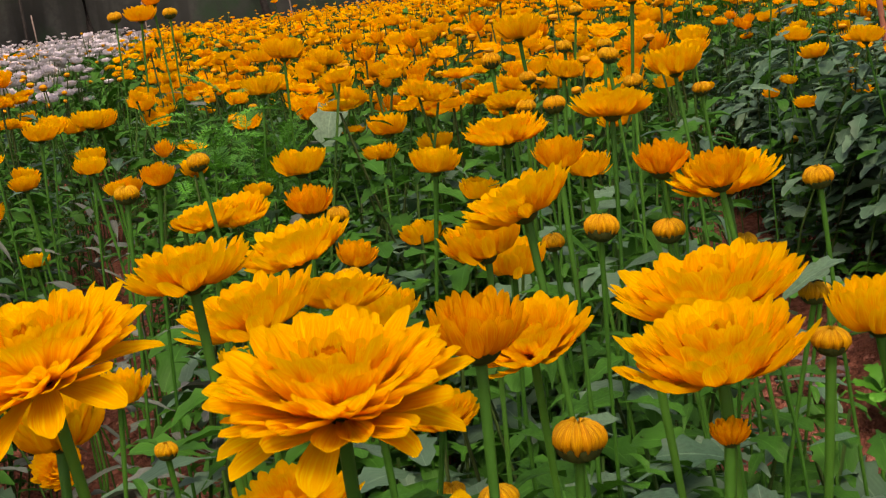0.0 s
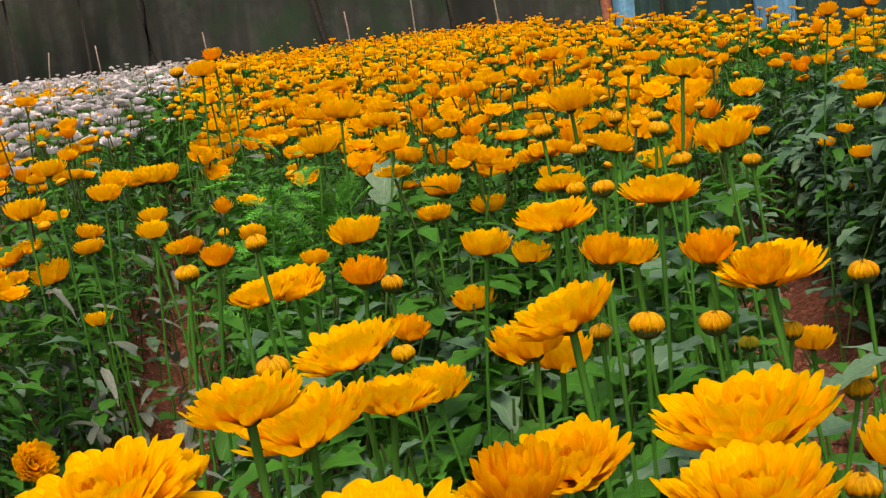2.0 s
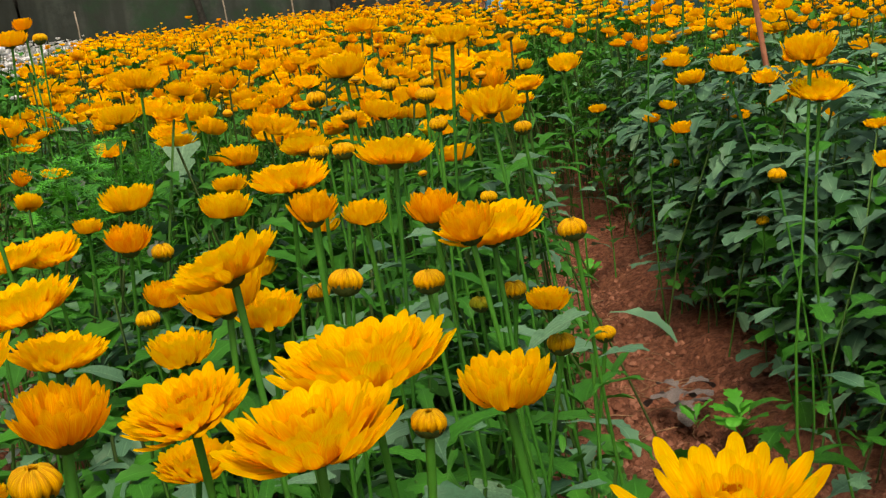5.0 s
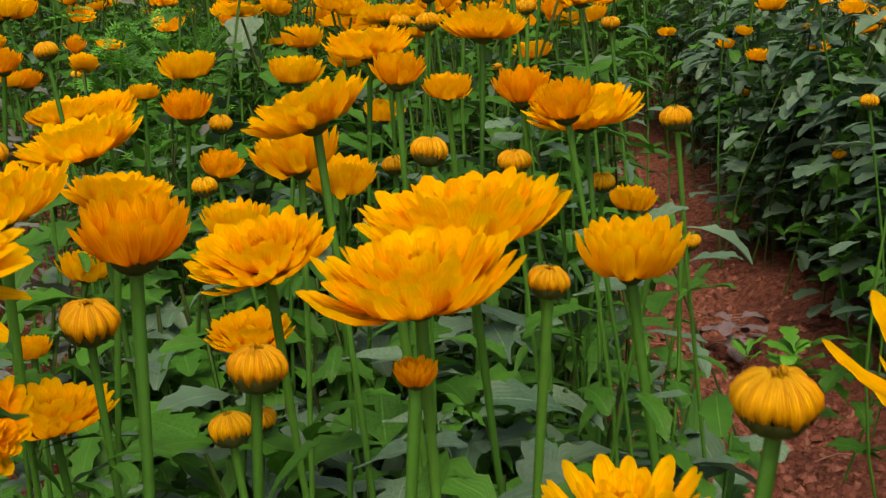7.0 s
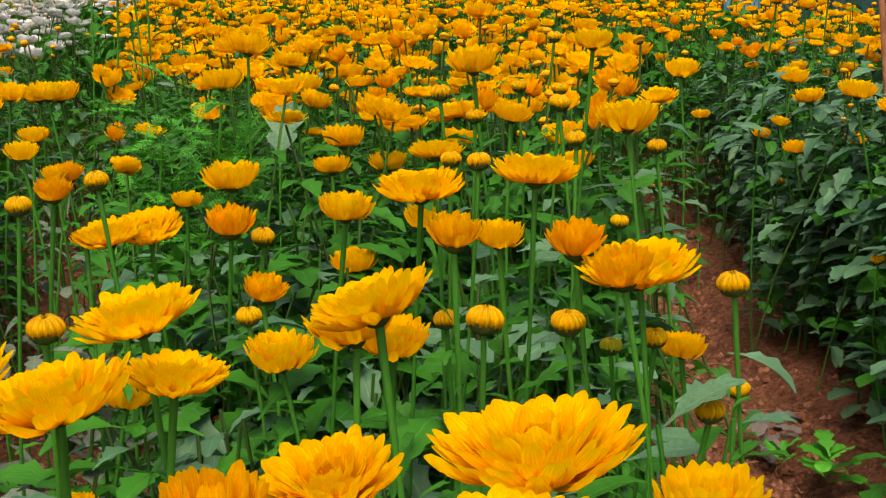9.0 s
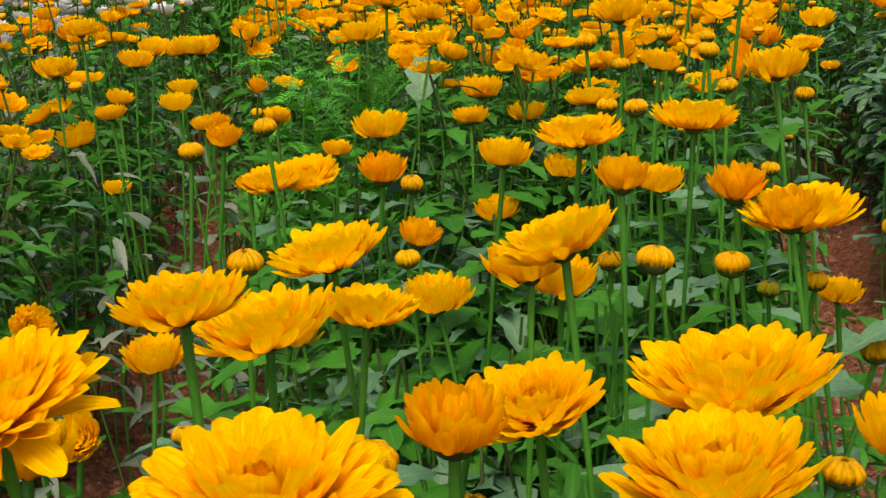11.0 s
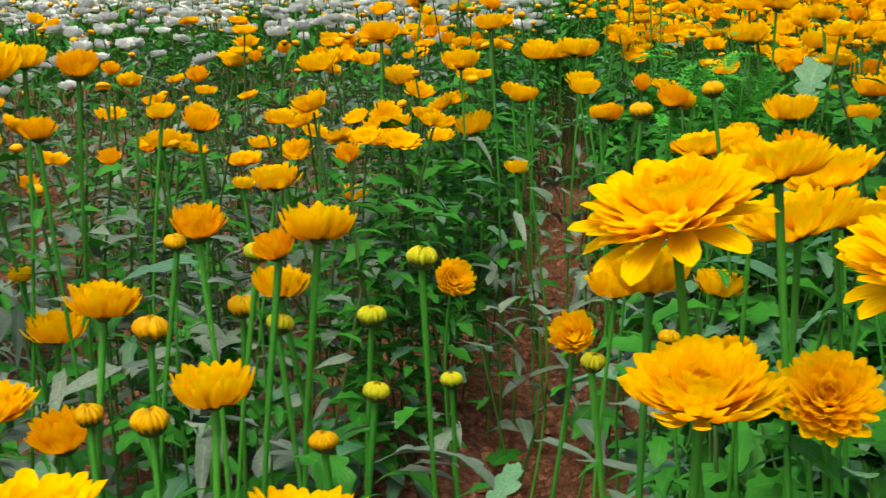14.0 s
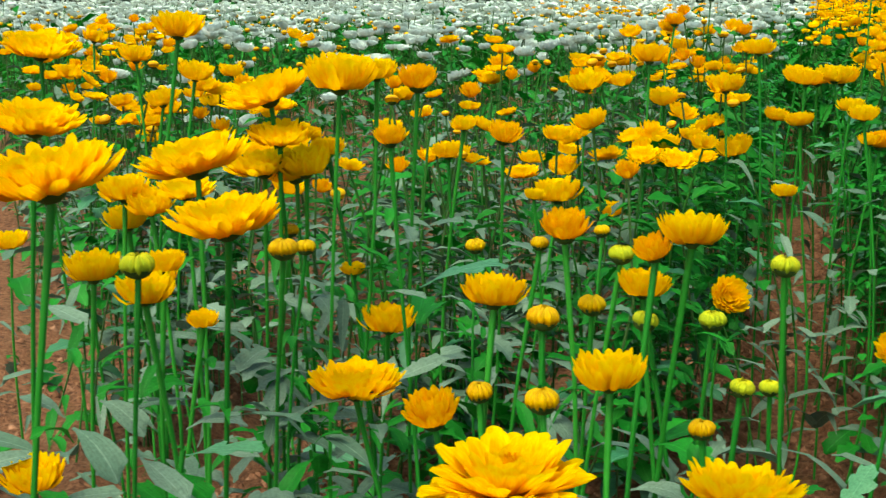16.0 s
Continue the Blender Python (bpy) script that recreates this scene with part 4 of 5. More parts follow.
# ---- single leafy shoots and a bright feathery weed in the beds ----
def shoot(x, y, z, size, bearing, lift, mat, others=4, label="leafy chrysanthemum shoot with a pale blue-grey top leaf"):
    rnd = random.Random(int(1000 * (x + y + z)))
    root = new("leafy_shoot")
    root.matrix_basis = Matrix.Translation((x, y, 0))
    tagged(root, label, "plant", "leafy shoots in the bed")
    part("stem", rnd.choice(STEM_MESH), root, Matrix.Diagonal((0.7, 0.7, z, 1)))
    top = leaf_shape(int(100 * z) + int(50 * x)).mesh("leaf", [mat])
    part("leaf", top, root, Matrix.Translation((0, 0, z - 0.004)) @ Matrix.Rotation(radians(bearing), 4, "Z") @ Matrix.Rotation(-radians(lift), 4, "Y") @ Matrix.Scale(size, 4))
    for i in range(others):
        k = rnd.uniform(0.5, 0.95)
        part("leaf", rnd.choice(LEAF_MESH), root, Matrix.Translation((0, 0, z * k)) @ Matrix.Rotation(rnd.uniform(0, 6.28), 4, "Z") @ Matrix.Rotation(rnd.uniform(-0.6, 0.2), 4, "Y") @ Matrix.Scale(size * rnd.uniform(0.6, 0.9), 4))


shoot(-0.195, 1.72, 0.535, 0.095, 80, 66, LEAF_BLUE)
shoot(0.185, 0.81, 0.515, 0.065, 10, 25, LEAF_BLUE)
shoot(0.250, 0.90, 0.485, 0.045, 0, 0, LEAF_BLUE)
shoot(0.215, 1.45, 0.530, 0.075, 15, 30, LEAF)
shoot(-0.276, 0.52, 0.44, 0.042, 60, 30, LEAF_BLUE, 5)
shoot(-0.76, 0.86, 0.455, 0.095, 30, 15, LEAF_BLUE)
shoot(0.035, 0.66, 0.445, 0.065, 0, 10, LEAF_BLUE)
shoot(0.13, 0.60, 0.430, 0.060, 80, 30, LEAF_BLUE)
shoot(-0.65, 0.375, 0.460, 0.055, 10, 0, LEAF_BLUE)
shoot(0.30, 0.95, 0.330, 0.060, -60, 10, LEAF_BLUE, 6)
shoot(0.27, 0.75, 0.360, 0.070, -100, 15, LEAF_BLUE, 6)


def fern_leaf(seed):
    """A finely cut leaf: a thin rib with pairs of narrow pinnae, each with two teeth."""
    rnd = random.Random(seed)
    s = Shape()
    d = rnd.uniform(0.3, 0.9)

    def spot(x, y):
        return (x, y, 0.3 * x - 0.6 * d * x * x + 0.25 * abs(y))
    s.add([spot(0, -0.012), spot(0, 0.012), spot(1, 0.006), spot(1, -0.006)], [(0, 1, 2, 3)], [(0.5, 0.5)] * 4)
    for i in range(7):
        x, reach = 0.25 + 0.10 * i, 0.30 * math.sin(math.pi * (0.25 + 0.09 * i)) * rnd.uniform(0.8, 1.15)
        for side in (-1, 1):
            for turn, part_of in ((0.0, 1.0), (0.5, 0.62), (-0.45, 0.58)):
                ex, ey = x + reach * part_of * math.sin(0.7 + turn), side * reach * part_of * math.cos(0.7 + turn)
                s.add([spot(x, 0), spot(x + 0.6 * (ex - x) + 0.022, 0.6 * ey), spot(ex, ey), spot(x + 0.6 * (ex - x) - 0.022, 0.6 * ey)], [(0, 1, 2, 3)], [(0.4, 0.4)] * 4)
    return s


def feathery_weed(x, y, height, spread, seed):
    rnd = random.Random(seed)
    root = new("weed")
    root.matrix_basis = Matrix.Translation((x, y, 0))
    tagged(root, "bright green feathery weed growing tall between the flowers", "weed")
    part("stem", STEM_MESH[1], root, Matrix.Diagonal((0.8, 0.8, height * 0.9, 1)))
    meshes = [fern_leaf(seed + i).mesh("leaf", [WEED]) for i in range(4)]
    for i in range(80):
        k = rnd.uniform(0.55, 1.0)
        off = Vector((rnd.uniform(-1, 1), rnd.uniform(-0.6, 0.6), 0)) * spread * (1.1 - 0.6 * (k - 0.55) / 0.45)
        m = Matrix.Translation(Vector((0, 0, height * k)) + off * 0.7) @ Matrix.Rotation(rnd.uniform(0, 6.28), 4, "Z") @ Matrix.Rotation(-rnd.uniform(-0.2, 0.9), 4, "Y") @ Matrix.Scale(rnd.uniform(0.05, 0.085), 4)
        part("leaf", rnd.choice(meshes), root, m)


feathery_weed(-0.345, 1.70, 0.64, 0.11, 500)
feathery_weed(-0.29, 1.85, 0.56, 0.06, 510)

# ---- the nearest stems ----
plant("bud", -0.060, 0.214, 0.628, 0.0100, 0.045, -0.056, 3, 30)
plant("sparse", -0.015, 0.220, 0.627, 0.0265, -0.010, -0.005, 10, -90)
plant("droop", -0.365, 0.257, 0.527, 0.0381, -0.019, 0.073, 2, 6)
plant("bloom", -0.637, 0.268, 0.637, 0.0420, -0.006, -0.015, 10, -151)
plant("sparse", 0.209, 0.304, 0.616, 0.0283, 0.011, -0.005, 8, -90)
plant("bud", 0.168, 0.312, 0.610, 0.0105, 0.001, 0.034, 4, -67)
plant("bloom", -0.280, 0.315, 0.520, 0.0285, -0.004, 0.012, 14, 98)
plant("droop", -0.048, 0.350, 0.630, 0.0405, -0.005, 0.022, 12, -100)
plant("young", -0.659, 0.353, 0.576, 0.0110, 0.019, 0.013, 1, -73)
plant("sparse", 0.142, 0.366, 0.555, 0.0258, -0.062, 0.022, 7, 119)
plant("bowl", -0.675, 0.375, 0.552, 0.0207, 0.006, 0.015, 3, -26)
plant("bloom", -0.136, 0.376, 0.570, 0.0310, 0.001, -0.001, 12, -90)
plant("droop", -0.153, 0.408, 0.633, 0.0400, 0.004, 0.024, 26, -140)
plant("bloom", -0.636, 0.411, 0.592, 0.0400, 0.013, 0.013, 9, -151)
plant("bowl", -0.840, 0.425, 0.377, 0.0270, 0.005, -0.055, 5, -115)
plant("bowl", -0.385, 0.427, 0.526, 0.0238, -0.036, 0.001, 7, 152)
plant("bowl", -0.709, 0.432, 0.557, 0.0168, -0.045, -0.020, 5, 167)
plant("bud", -0.429, 0.435, 0.504, 0.0107, -0.047, -0.011, 2, -161)
plant("cup", -0.006, 0.437, 0.617, 0.0244, 0.035, -0.026, 2, -103)
plant("cup", 0.082, 0.440, 0.572, 0.0100, 0.031, -0.000, 3, -3)
plant("bud", -0.476, 0.446, 0.500, 0.0089, 0.037, 0.017, 5, -103)
plant("bud", 0.027, 0.452, 0.569, 0.0115, 0.008, -0.014, 6, 65)
plant("bud", -0.439, 0.455, 0.548, 0.0105, 0.030, -0.032, 4, 61)
plant("bloom", -0.849, 0.456, 0.641, 0.0360, 0.005, 0.013, 9, -2)
plant("bloom", 0.084, 0.457, 0.593, 0.0385, -0.000, 0.027, 8, 180)
plant("bud", -0.342, 0.461, 0.495, 0.0080, -0.007, 0.006, 2, -106)
plant("bowl", -0.174, 0.465, 0.591, 0.0224, -0.017, 0.003, 1, 147)
plant("young", -0.201, 0.465, 0.551, 0.0065, 0.005, 0.056, 10, -7)
plant("bud", 0.128, 0.465, 0.595, 0.0080, -0.045, -0.007, 4, 23)
plant("bowl", -0.478, 0.468, 0.553, 0.0221, -0.050, 0.026, 7, 88)
plant("bud", -0.647, 0.483, 0.564, 0.0105, -0.022, -0.018, 0, -6)
plant("bloom", -0.095, 0.503, 0.533, 0.0263, 0.045, -0.004, 45, -80)
plant("bloom", -0.122, 0.507, 0.639, 0.0292, 0.039, 0.016, 8, 150)
plant("cup", -0.544, 0.511, 0.451, 0.0256, -0.004, -0.018, 11, -119)
plant("bowl", -0.746, 0.513, 0.495, 0.0137, -0.007, -0.010, 3, -60)
plant("cup", -0.391, 0.513, 0.583, 0.0161, -0.020, 0.011, 17, -127)
plant("young", -0.335, 0.513, 0.506, 0.0081, -0.012, -0.026, 9, 13)
plant("bowl", 0.163, 0.515, 0.585, 0.0255, 0.019, 0.000, 2, 61)
plant("bloom", -0.613, 0.518, 0.459, 0.0363, 0.003, -0.034, 3, 137)
plant("bowl", -0.373, 0.527, 0.591, 0.0236, -0.017, -0.010, 6, 96)
plant("bowl", -0.872, 0.530, 0.513, 0.0270, 0.019, -0.009, 1, -157)
plant("young", -0.405, 0.534, 0.533, 0.0090, 0.014, 0.037, 15, 61)
plant("bud", -0.055, 0.535, 0.560, 0.0132, -0.011, 0.003, 6, -69)
plant("young", 0.327, 0.541, 0.487, 0.0092, 0.023, 0.003, 11, 102)
plant("bloom", -0.771, 0.544, 0.605, 0.0460, -0.003, 0.018, 14, -151)
plant("cup", 0.072, 0.545, 0.566, 0.0130, 0.022, 0.048, 0, -57)
plant("bloom", 0.017, 0.554, 0.581, 0.0307, 0.004, 0.016, 15, -130)
plant("bloom", 0.101, 0.555, 0.589, 0.0440, -0.000, 0.036, 6, 170)
plant("young", -0.325, 0.563, 0.571, 0.0095, -0.014, -0.021, 5, 41)
plant("young", -0.432, 0.563, 0.568, 0.0091, 0.003, 0.023, 1, 13)
plant("cup", -0.473, 0.564, 0.578, 0.0223, 0.036, 0.006, 1, -39)
plant("bud", -0.006, 0.564, 0.500, 0.0109, -0.035, 0.017, 12, 132)
plant("bud", -0.497, 0.577, 0.568, 0.0068, -0.000, 0.025, 0, -138)
plant("bud", -0.470, 0.609, 0.518, 0.0105, 0.008, -0.012, 1, -42)
plant("bloom", -0.120, 0.624, 0.588, 0.0390, -0.003, -0.004, 13, 180)
plant("young", 0.307, 0.627, 0.417, 0.0092, -0.047, -0.003, 8, -24)
plant("young", -0.392, 0.641, 0.509, 0.0104, 0.028, -0.043, 1, 139)
plant("bloom", -0.113, 0.641, 0.476, 0.0323, -0.023, 0.012, 3, 42)
plant("bud", -0.752, 0.657, 0.525, 0.0092, -0.006, -0.003, 1, 45)
plant("bowl", -0.414, 0.556, 0.548, 0.0197, -0.003, -0.027, 4, 77)
plant("bloom", 0.026, 0.678, 0.620, 0.0350, -0.025, -0.014, 21, 170)
plant("bloom", -0.083, 0.690, 0.578, 0.0304, 0.038, 0.005, 7, 71)
plant("cup", -0.691, 0.697, 0.616, 0.0186, -0.001, 0.051, 1, 152)
plant("bloom", -0.816, 0.700, 0.646, 0.0420, 0.011, -0.001, 20, -151)
plant("bowl", -0.746, 0.704, 0.659, 0.0360, 0.016, 0.004, 4, 36)
plant("bud", -0.155, 0.709, 0.601, 0.0109, 0.039, -0.003, 0, -13)
plant("bloom", -1.107, 0.710, 0.679, 0.0400, -0.016, 0.012, 7, -0)
plant("bowl", -0.929, 0.711, 0.702, 0.0270, -0.011, 0.027, 5, 1)
plant("bowl", -0.713, 0.726, 0.444, 0.0274, 0.018, 0.013, 1, 59)
plant("bloom", -0.109, 0.731, 0.598, 0.0360, 0.028, 0.005, 12, 180)
plant("bud", -0.822, 0.732, 0.521, 0.0086, 0.042, -0.005, 1, 4)
plant("bowl", -0.726, 0.733, 0.668, 0.0205, 0.027, -0.040, 3, -103)
plant("bud", -0.212, 0.744, 0.481, 0.0082, -0.018, 0.033, 4, 100)
plant("bowl", -0.280, 0.747, 0.479, 0.0184, 0.004, -0.034, 50, -90)
plant("young", -0.376, 0.750, 0.432, 0.0092, -0.020, 0.041, 1, 69)
plant("bowl", -0.793, 0.754, 0.596, 0.0179, 0.001, -0.049, 4, -36)
plant("bowl", -0.778, 0.770, 0.481, 0.0137, -0.025, -0.030, 3, 159)
plant("bowl", -0.843, 0.773, 0.566, 0.0380, -0.037, -0.015, 14, -151)
plant("bowl", 0.003, 0.783, 0.576, 0.0300, 0.021, 0.034, 12, 170)
plant("bowl", -0.172, 0.785, 0.465, 0.0137, -0.029, -0.001, 6, -125)
plant("cup", -0.719, 0.792, 0.655, 0.0249, 0.012, -0.010, 2, 121)
plant("bud", 0.078, 0.807, 0.576, 0.0128, -0.007, -0.028, 11, 54)
plant("bloom", -0.041, 0.818, 0.456, 0.0304, -0.024, -0.021, 5, -87)
plant("bud", 0.220, 0.828, 0.511, 0.0107, 0.064, 0.020, 4, 72)
plant("bud", -0.041, 0.832, 0.394, 0.0109, 0.008, -0.015, 8, -93)
plant("bowl", 0.020, 0.842, 0.550, 0.0263, -0.067, 0.017, 4, -56)
plant("cup", 0.167, 0.847, 0.593, 0.0263, -0.014, -0.026, 11, -154)
plant("cup", 0.059, 0.852, 0.617, 0.0232, 0.004, 0.032, 1, 48)
plant("bud", 0.242, 0.876, 0.581, 0.0116, 0.002, 0.018, 6, 165)
plant("bud", 0.133, 0.877, 0.554, 0.0123, 0.013, 0.051, 2, 31)
plant("bowl", -0.283, 0.894, 0.472, 0.0270, 0.026, -0.014, 1, -136)
plant("bud", 0.052, 0.896, 0.553, 0.0092, -0.020, 0.034, 5, -137)
plant("bud", 0.199, 0.933, 0.528, 0.0100, 0.015, 0.006, 5, -111)
plant("cup", 0.143, 0.945, 0.589, 0.0275, 0.038, 0.009, 1, 11)
plant("bowl", 0.089, 0.972, 0.591, 0.0210, -0.005, 0.019, 2, -150)
plant("young", 0.172, 0.973, 0.510, 0.0090, 0.013, 0.030, 6, 46)
plant("bud", -0.758, 0.982, 0.467, 0.0113, -0.042, 0.007, 6, -84)
plant("bowl", -1.496, 1.002, 0.395, 0.0270, 0.012, -0.010, 3, -105)
plant("bloom", 0.030, 1.012, 0.618, 0.0363, 0.030, 0.003, 3, 171)
plant("bowl", 0.231, 1.013, 0.493, 0.0211, -0.003, 0.032, 3, -3)
plant("bloom", 0.117, 1.016, 0.629, 0.0363, 0.031, 0.031, 7, 64)
plant("bud", 0.278, 1.022, 0.458, 0.0100, 0.025, 0.012, 5, -160)
plant("cup", -0.746, 1.022, 0.582, 0.0250, 0.033, 0.005, 14, -3)
plant("bloom", 0.584, 1.364, 0.601, 0.0363, -0.040, 0.014, 5, -58, 14)
plant("bowl", -1.050, 1.034, 0.558, 0.0270, -0.012, -0.003, 7, 73)
plant("bowl", -0.031, 1.041, 0.597, 0.0248, 0.002, 0.002, 1, 26)
plant("bud", -0.295, 1.050, 0.602, 0.0114, -0.023, -0.029, 1, 162)
plant("cup", -0.266, 1.050, 0.612, 0.0202, -0.013, 0.002, 3, -45)
plant("bud", -0.230, 1.051, 0.623, 0.0107, -0.014, -0.024, 6, -149)
plant("bud", 0.074, 1.052, 0.636, 0.0105, 0.012, -0.035, 9, 103)
plant("bowl", -0.089, 1.054, 0.470, 0.0329, -0.009, -0.018, 3, -163)
plant("bowl", -0.221, 1.056, 0.436, 0.0270, -0.001, -0.001, 7, 32)
plant("bowl", -0.816, 1.063, 0.589, 0.0174, -0.010, -0.011, 8, -55)
plant("bud", -0.117, 1.067, 0.505, 0.0114, 0.028, -0.001, 1, 155)
plant("bud", 0.051, 1.075, 0.635, 0.0094, -0.009, 0.018, 5, 72)
plant("bowl", -1.219, 1.076, 0.632, 0.0270, -0.002, -0.003, 12, -0)
plant("bloom", 0.039, 1.089, 0.638, 0.0235, -0.002, 0.000, 16, 94)
plant("bowl", 0.572, 1.352, 0.646, 0.0332, -0.006, -0.047, 2, -122, 14)
plant("bowl", -0.750, 1.113, 0.506, 0.0145, -0.027, 0.019, 7, 36)
plant("bowl", -1.369, 1.131, 0.649, 0.0270, -0.031, 0.013, 0, 159)
plant("bowl", -0.271, 1.137, 0.557, 0.0142, -0.006, -0.002, 1, 74)
plant("bowl", -1.330, 1.139, 0.589, 0.0270, 0.008, 0.039, 10, -160)
plant("bud", -0.677, 1.147, 0.464, 0.0100, 0.024, 0.029, 5, 173)
plant("cup", -0.120, 1.149, 0.501, 0.0260, 0.019, 0.002, 11, 2)
plant("bud", 0.160, 1.187, 0.636, 0.0095, 0.012, 0.007, 12, -127)
plant("bud", 0.200, 1.188, 0.560, 0.0090, -0.006, 0.007, 3, 11)
plant("bloom", -0.230, 1.194, 0.549, 0.0363, -0.000, 0.006, 13, -115)
plant("bowl", -0.767, 1.221, 0.486, 0.0333, 0.001, -0.004, 5, 180)
plant("bowl", -0.561, 1.263, 0.377, 0.0270, -0.015, -0.001, 60, -50)
plant("bowl", -0.947, 1.265, 0.525, 0.0260, -0.011, -0.019, 4, 168)
plant("cup", -0.170, 1.266, 0.535, 0.0320, 0.007, 0.004, 3, 84)
plant("bowl", 0.217, 1.292, 0.633, 0.0333, -0.007, -0.006, 2, -176)
plant("bowl", 0.104, 1.297, 0.642, 0.0218, -0.027, 0.025, 12, 11)
plant("bud", 0.151, 1.298, 0.654, 0.0116, 0.009, 0.006, 5, -9)
plant("bud", 0.583, 1.538, 0.484, 0.0128, 0.008, 0.002, 3, 53, 14)
plant("bud", -0.148, 1.318, 0.516, 0.0136, 0.020, -0.019, 3, -69)
plant("bud", 0.069, 1.319, 0.640, 0.0098, -0.038, 0.029, 4, 135)
plant("bowl", 0.186, 1.338, 0.709, 0.0222, 0.026, -0.021, 1, -10)
plant("bowl", 0.672, 2.102, 0.575, 0.0333, -0.130, -0.031, 7, 11, 14)
plant("bowl", 0.416, 2.259, 0.598, 0.0333, -0.005, 0.013, 6, -79)
plant("bud", 0.253, 1.346, 0.604, 0.0107, 0.017, 0.010, 3, -157)
plant("bud", 0.154, 1.347, 0.664, 0.0087, 0.011, -0.009, 9, 82)
plant("bowl", -0.187, 1.361, 0.565, 0.0333, -0.016, -0.048, 3, 55)
plant("bud", 0.033, 1.362, 0.658, 0.0121, 0.023, 0.024, 5, 112)
plant("bud", 0.114, 1.373, 0.665, 0.0095, 0.028, -0.024, 8, -122)
plant("bowl", 0.067, 1.377, 0.683, 0.0306, 0.017, 0.016, 5, -121)
plant("bowl", -0.240, 1.381, 0.543, 0.0187, -0.022, 0.007, 0, -28)
plant("bud", 0.150, 1.477, 0.605, 0.0095, 0.027, -0.006, 5, -151)
plant("bowl", -0.572, 1.571, 0.458, 0.0207, -0.007, 0.017, 6, 77)
plant("bowl", -0.781, 1.577, 0.496, 0.0333, 0.006, -0.005, 30, -60)
plant("bowl", -0.892, 1.611, 0.594, 0.0321, 0.015, -0.039, 8, -153)
plant("bowl", -1.935, 1.630, 0.650, 0.0270, 0.007, 0.011, 17, 66)
plant("bowl", -0.471, 1.639, 0.530, 0.0196, -0.020, -0.000, 1, -174)
plant("bowl", -1.825, 1.646, 0.459, 0.0270, -0.052, 0.017, 4, 3)
plant("cup", -0.459, 1.652, 0.524, 0.0266, -0.003, 0.019, 2, 114)
plant("bowl", -0.807, 1.653, 0.637, 0.0333, 0.012, 0.031, 2, 118)
plant("bowl", -0.119, 1.669, 0.530, 0.0262, 0.006, -0.012, 11, 130)
plant("bowl", -0.508, 1.676, 0.573, 0.0221, 0.022, -0.011, 3, -23)
plant("bowl", -0.648, 1.688, 0.651, 0.0270, -0.018, 0.023, 1, 136)
plant("bowl", -0.108, 1.702, 0.559, 0.0333, -0.010, 0.010, 10, 86)
plant("bowl", -1.722, 1.720, 0.528, 0.0270, -0.003, -0.018, 5, -88)
plant("bowl", -0.807, 1.725, 0.568, 0.0290, -0.003, -0.005, 12, -70)
plant("bowl", -0.709, 1.731, 0.590, 0.0333, 0.027, -0.001, 4, 132)
plant("bowl", -0.896, 1.734, 0.378, 0.0258, -0.008, -0.046, 4, -65)
plant("bowl", -0.179, 1.741, 0.661, 0.0231, 0.036, 0.021, 6, 54)
plant("bowl", -1.693, 1.749, 0.584, 0.0270, -0.017, 0.018, 1, -153)
plant("bowl", -0.700, 1.771, 0.488, 0.0333, 0.057, 0.020, 16, -131)
plant("bowl", -0.647, 1.796, 0.543, 0.0232, -0.007, 0.029, 12, 12)
plant("bowl", -0.289, 1.820, 0.625, 0.0333, 0.002, -0.032, 1, 37)
plant("bowl", -0.252, 1.830, 0.672, 0.0333, -0.002, -0.013, 10, 52)
plant("bud", 0.175, 1.847, 0.686, 0.0109, 0.018, 0.013, 2, 36)
plant("bud", 0.674, 1.947, 0.342, 0.0109, -0.034, 0.022, 15, -133, 14)
plant("bloom", -0.242, 1.951, 0.584, 0.0363, -0.003, 0.008, 9, -73)
plant("bowl", -0.196, 1.957, 0.606, 0.0333, -0.040, -0.007, 1, 49)
plant("bowl", -0.602, 2.006, 0.592, 0.0333, -0.028, -0.037, 4, 30)
plant("bowl", -0.673, 2.037, 0.590, 0.0292, -0.000, -0.038, 12, -57)
plant("bud", 0.366, 2.175, 0.417, 0.0109, -0.008, 0.046, 1, -41)
plant("bud", -0.489, 2.202, 0.751, 0.0136, -0.026, 0.030, 9, 96)
plant("bud", -0.588, 2.218, 0.755, 0.0136, 0.003, -0.023, 6, -145)
plant("bowl", -0.546, 2.229, 0.750, 0.0316, -0.015, -0.001, 3, -68)
plant("cup", -0.526, 2.248, 0.775, 0.0234, 0.020, -0.006, 4, -160)
plant("cup", -0.973, 2.257, 0.678, 0.0266, -0.008, 0.018, 2, 100)
plant("bowl", 0.673, 2.490, 0.429, 0.0268, -0.004, -0.031, 0, -94, 14)
plant("bowl", 0.701, 2.506, 0.522, 0.0333, -0.078, -0.015, 10, 106, 14)
plant("cup", 0.633, 2.523, 0.712, 0.0266, 0.018, 0.008, 5, -89, 14)
plant("bowl", 0.658, 2.561, 0.473, 0.0200, -0.084, 0.002, 11, -36, 14)
plant("bowl", 0.684, 2.582, 0.555, 0.0333, -0.043, -0.019, 8, -22, 14)
plant("bowl", 0.634, 2.602, 0.444, 0.0204, -0.036, -0.031, 4, -120, 14)
plant("bud", 0.681, 2.644, 0.338, 0.0132, -0.009, 0.010, 4, -57, 14)
plant("bowl", 0.382, 2.706, 0.576, 0.0270, -0.037, 0.028, 8, 75)
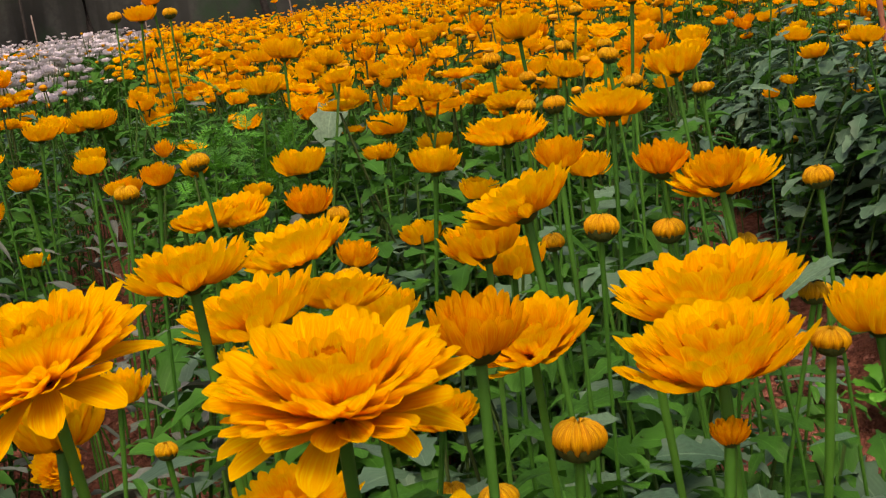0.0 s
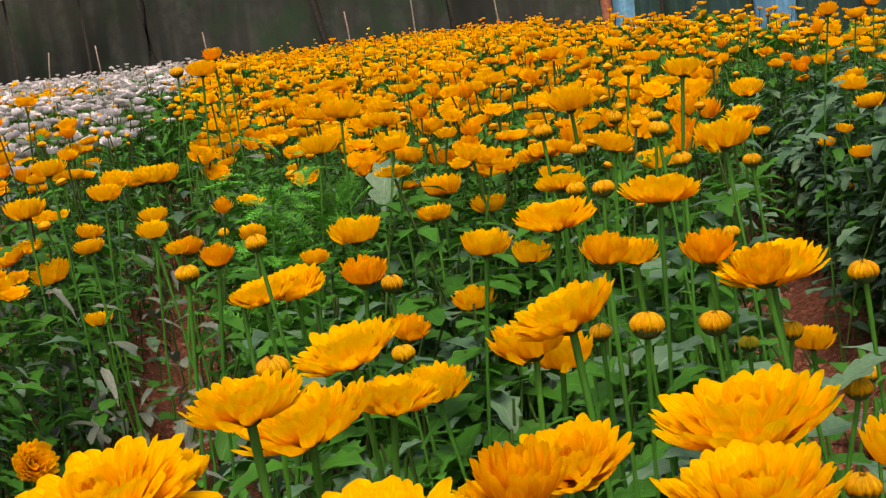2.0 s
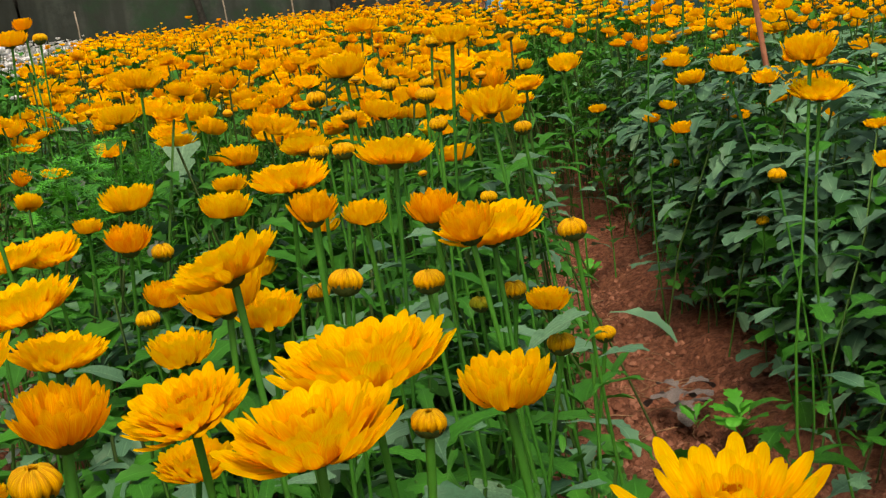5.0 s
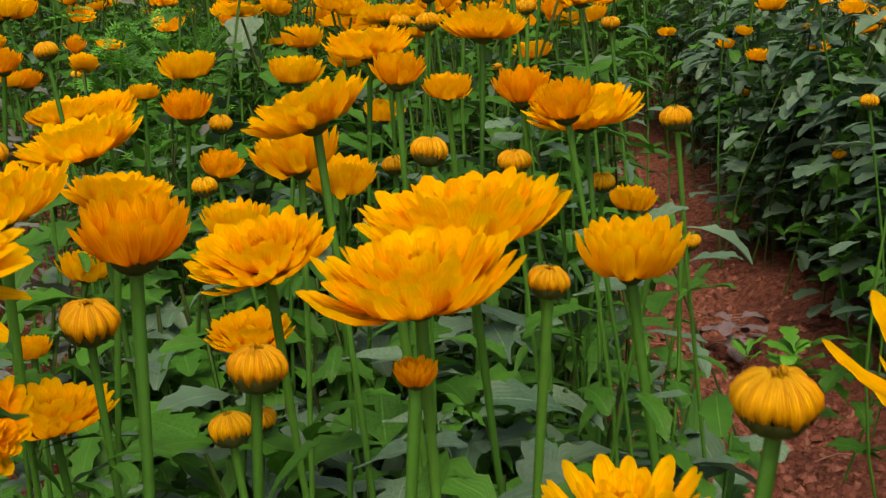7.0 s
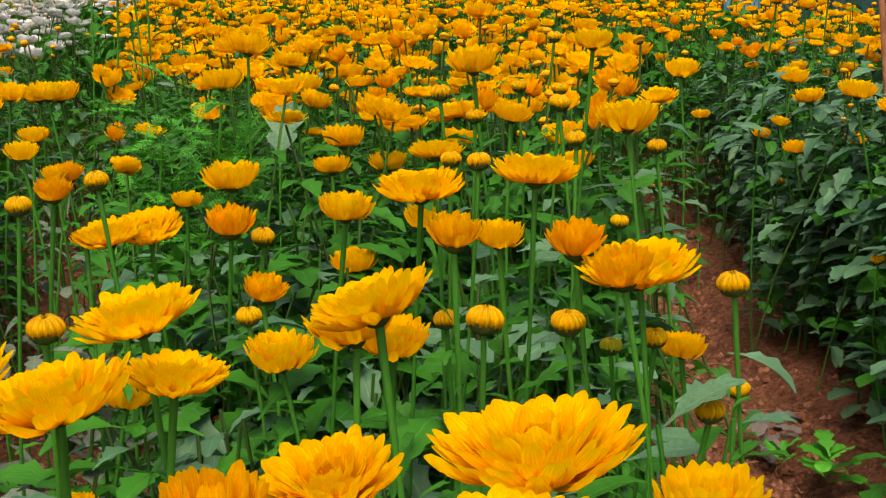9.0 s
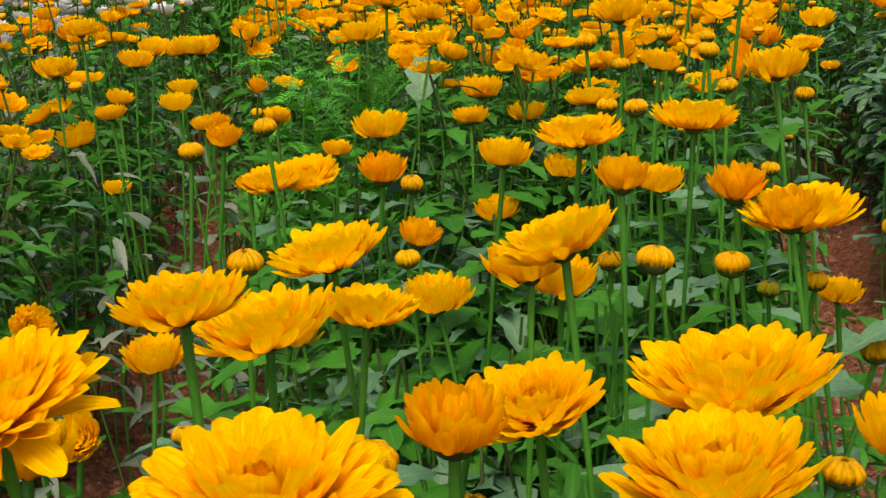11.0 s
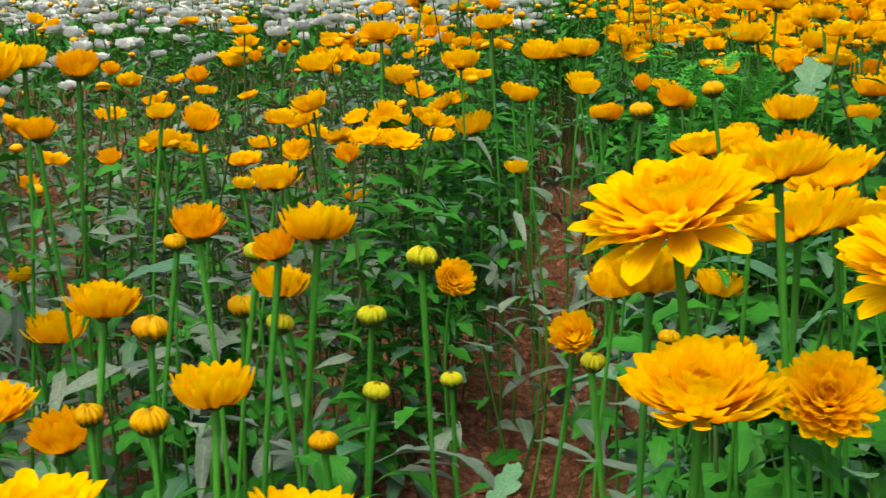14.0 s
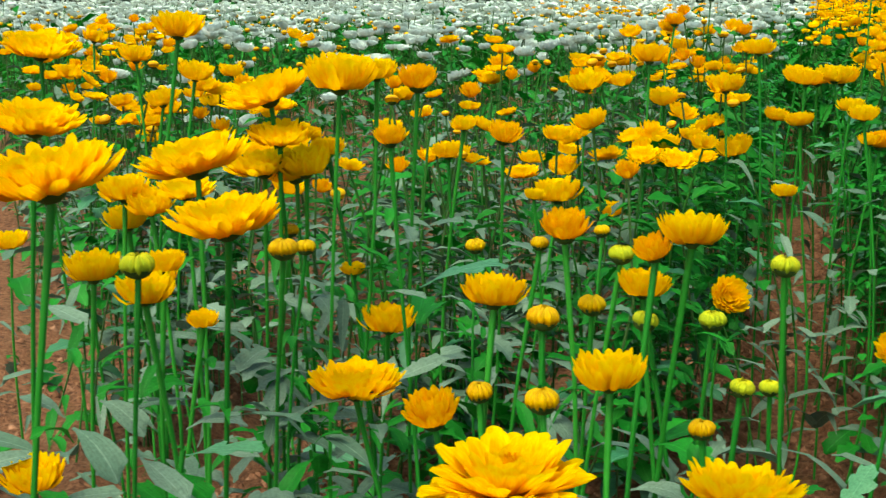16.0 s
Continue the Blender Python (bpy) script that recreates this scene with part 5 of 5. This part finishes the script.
plant("bowl", 0.766, 2.825, 0.688, 0.0237, -0.014, 0.006, 4, 53, 14)
plant("bowl", 0.962, 3.002, 0.390, 0.0270, -0.086, -0.090, 6, -9, 14)
plant("bowl", 1.028, 3.006, 0.352, 0.0270, -0.022, -0.011, 0, -21, 14)
plant("bowl", 0.591, 3.078, 0.424, 0.0247, -0.009, 0.008, 10, 86, 14)
plant("cup", 0.898, 3.155, 0.699, 0.0266, -0.053, -0.032, 3, 174, 14)
plant("bloom", 0.186, 0.921, 0.575, 0.0430, 0.005, -0.006, 8, 180)
plant("bloom", -0.250, 1.139, 0.556, 0.0330, -0.006, 0.004, 10, 190)
plant("bowl", -0.600, 2.060, 0.585, 0.0350, 0.012, 0.010, 6, 190)
plant("bowl", -0.655, 2.120, 0.578, 0.0330, -0.010, 0.006, 8, 170)
plant("bowl", -0.578, 1.694, 0.607, 0.0270, 0.008, -0.012, 5, 40)
plant("bowl", -0.534, 1.483, 0.568, 0.0215, -0.006, 0.010, 9, 150)
plant("bowl", -0.454, 1.487, 0.579, 0.0225, 0.010, 0.004, 4, -60)
plant("bloom", -0.029, 1.752, 0.572, 0.0350, 0.006, 0.010, 6, 180)
plant("bloom", 0.041, 1.800, 0.585, 0.0350, -0.008, 0.006, 8, 170)
plant("bowl", -0.044, 1.633, 0.540, 0.0270, 0.010, -0.008, 5, 60)
plant("bowl", -0.065, 1.412, 0.463, 0.0290, 0.006, 0.010, 6, 160)
plant("bowl", 0.005, 1.541, 0.486, 0.0290, -0.010, 0.004, 4, -40)
plant("bowl", -0.931, 0.632, 0.560, 0.0260, 0.008, 0.006, 4, -151)
plant("bowl", -0.945, 0.650, 0.530, 0.0240, -0.008, 0.006, 7, -111)
plant("bowl", -0.901, 0.633, 0.550, 0.0240, 0.008, 0.006, 10, -71)
plant("bloom", -0.850, 0.620, 0.570, 0.0280, -0.008, 0.006, 4, -31)
plant("bloom", -0.830, 0.706, 0.580, 0.0360, 0.008, 0.006, 7, -151)
plant("bowl", -0.797, 0.724, 0.580, 0.0300, -0.008, 0.006, 10, -111)
plant("bloom", -0.806, 0.698, 0.610, 0.0320, 0.008, 0.006, 4, -71)
plant("bowl", -1.063, 0.718, 0.460, 0.0240, -0.008, 0.006, 7, -31)
plant("bowl", -0.990, 0.738, 0.450, 0.0240, 0.008, 0.006, 10, -151)
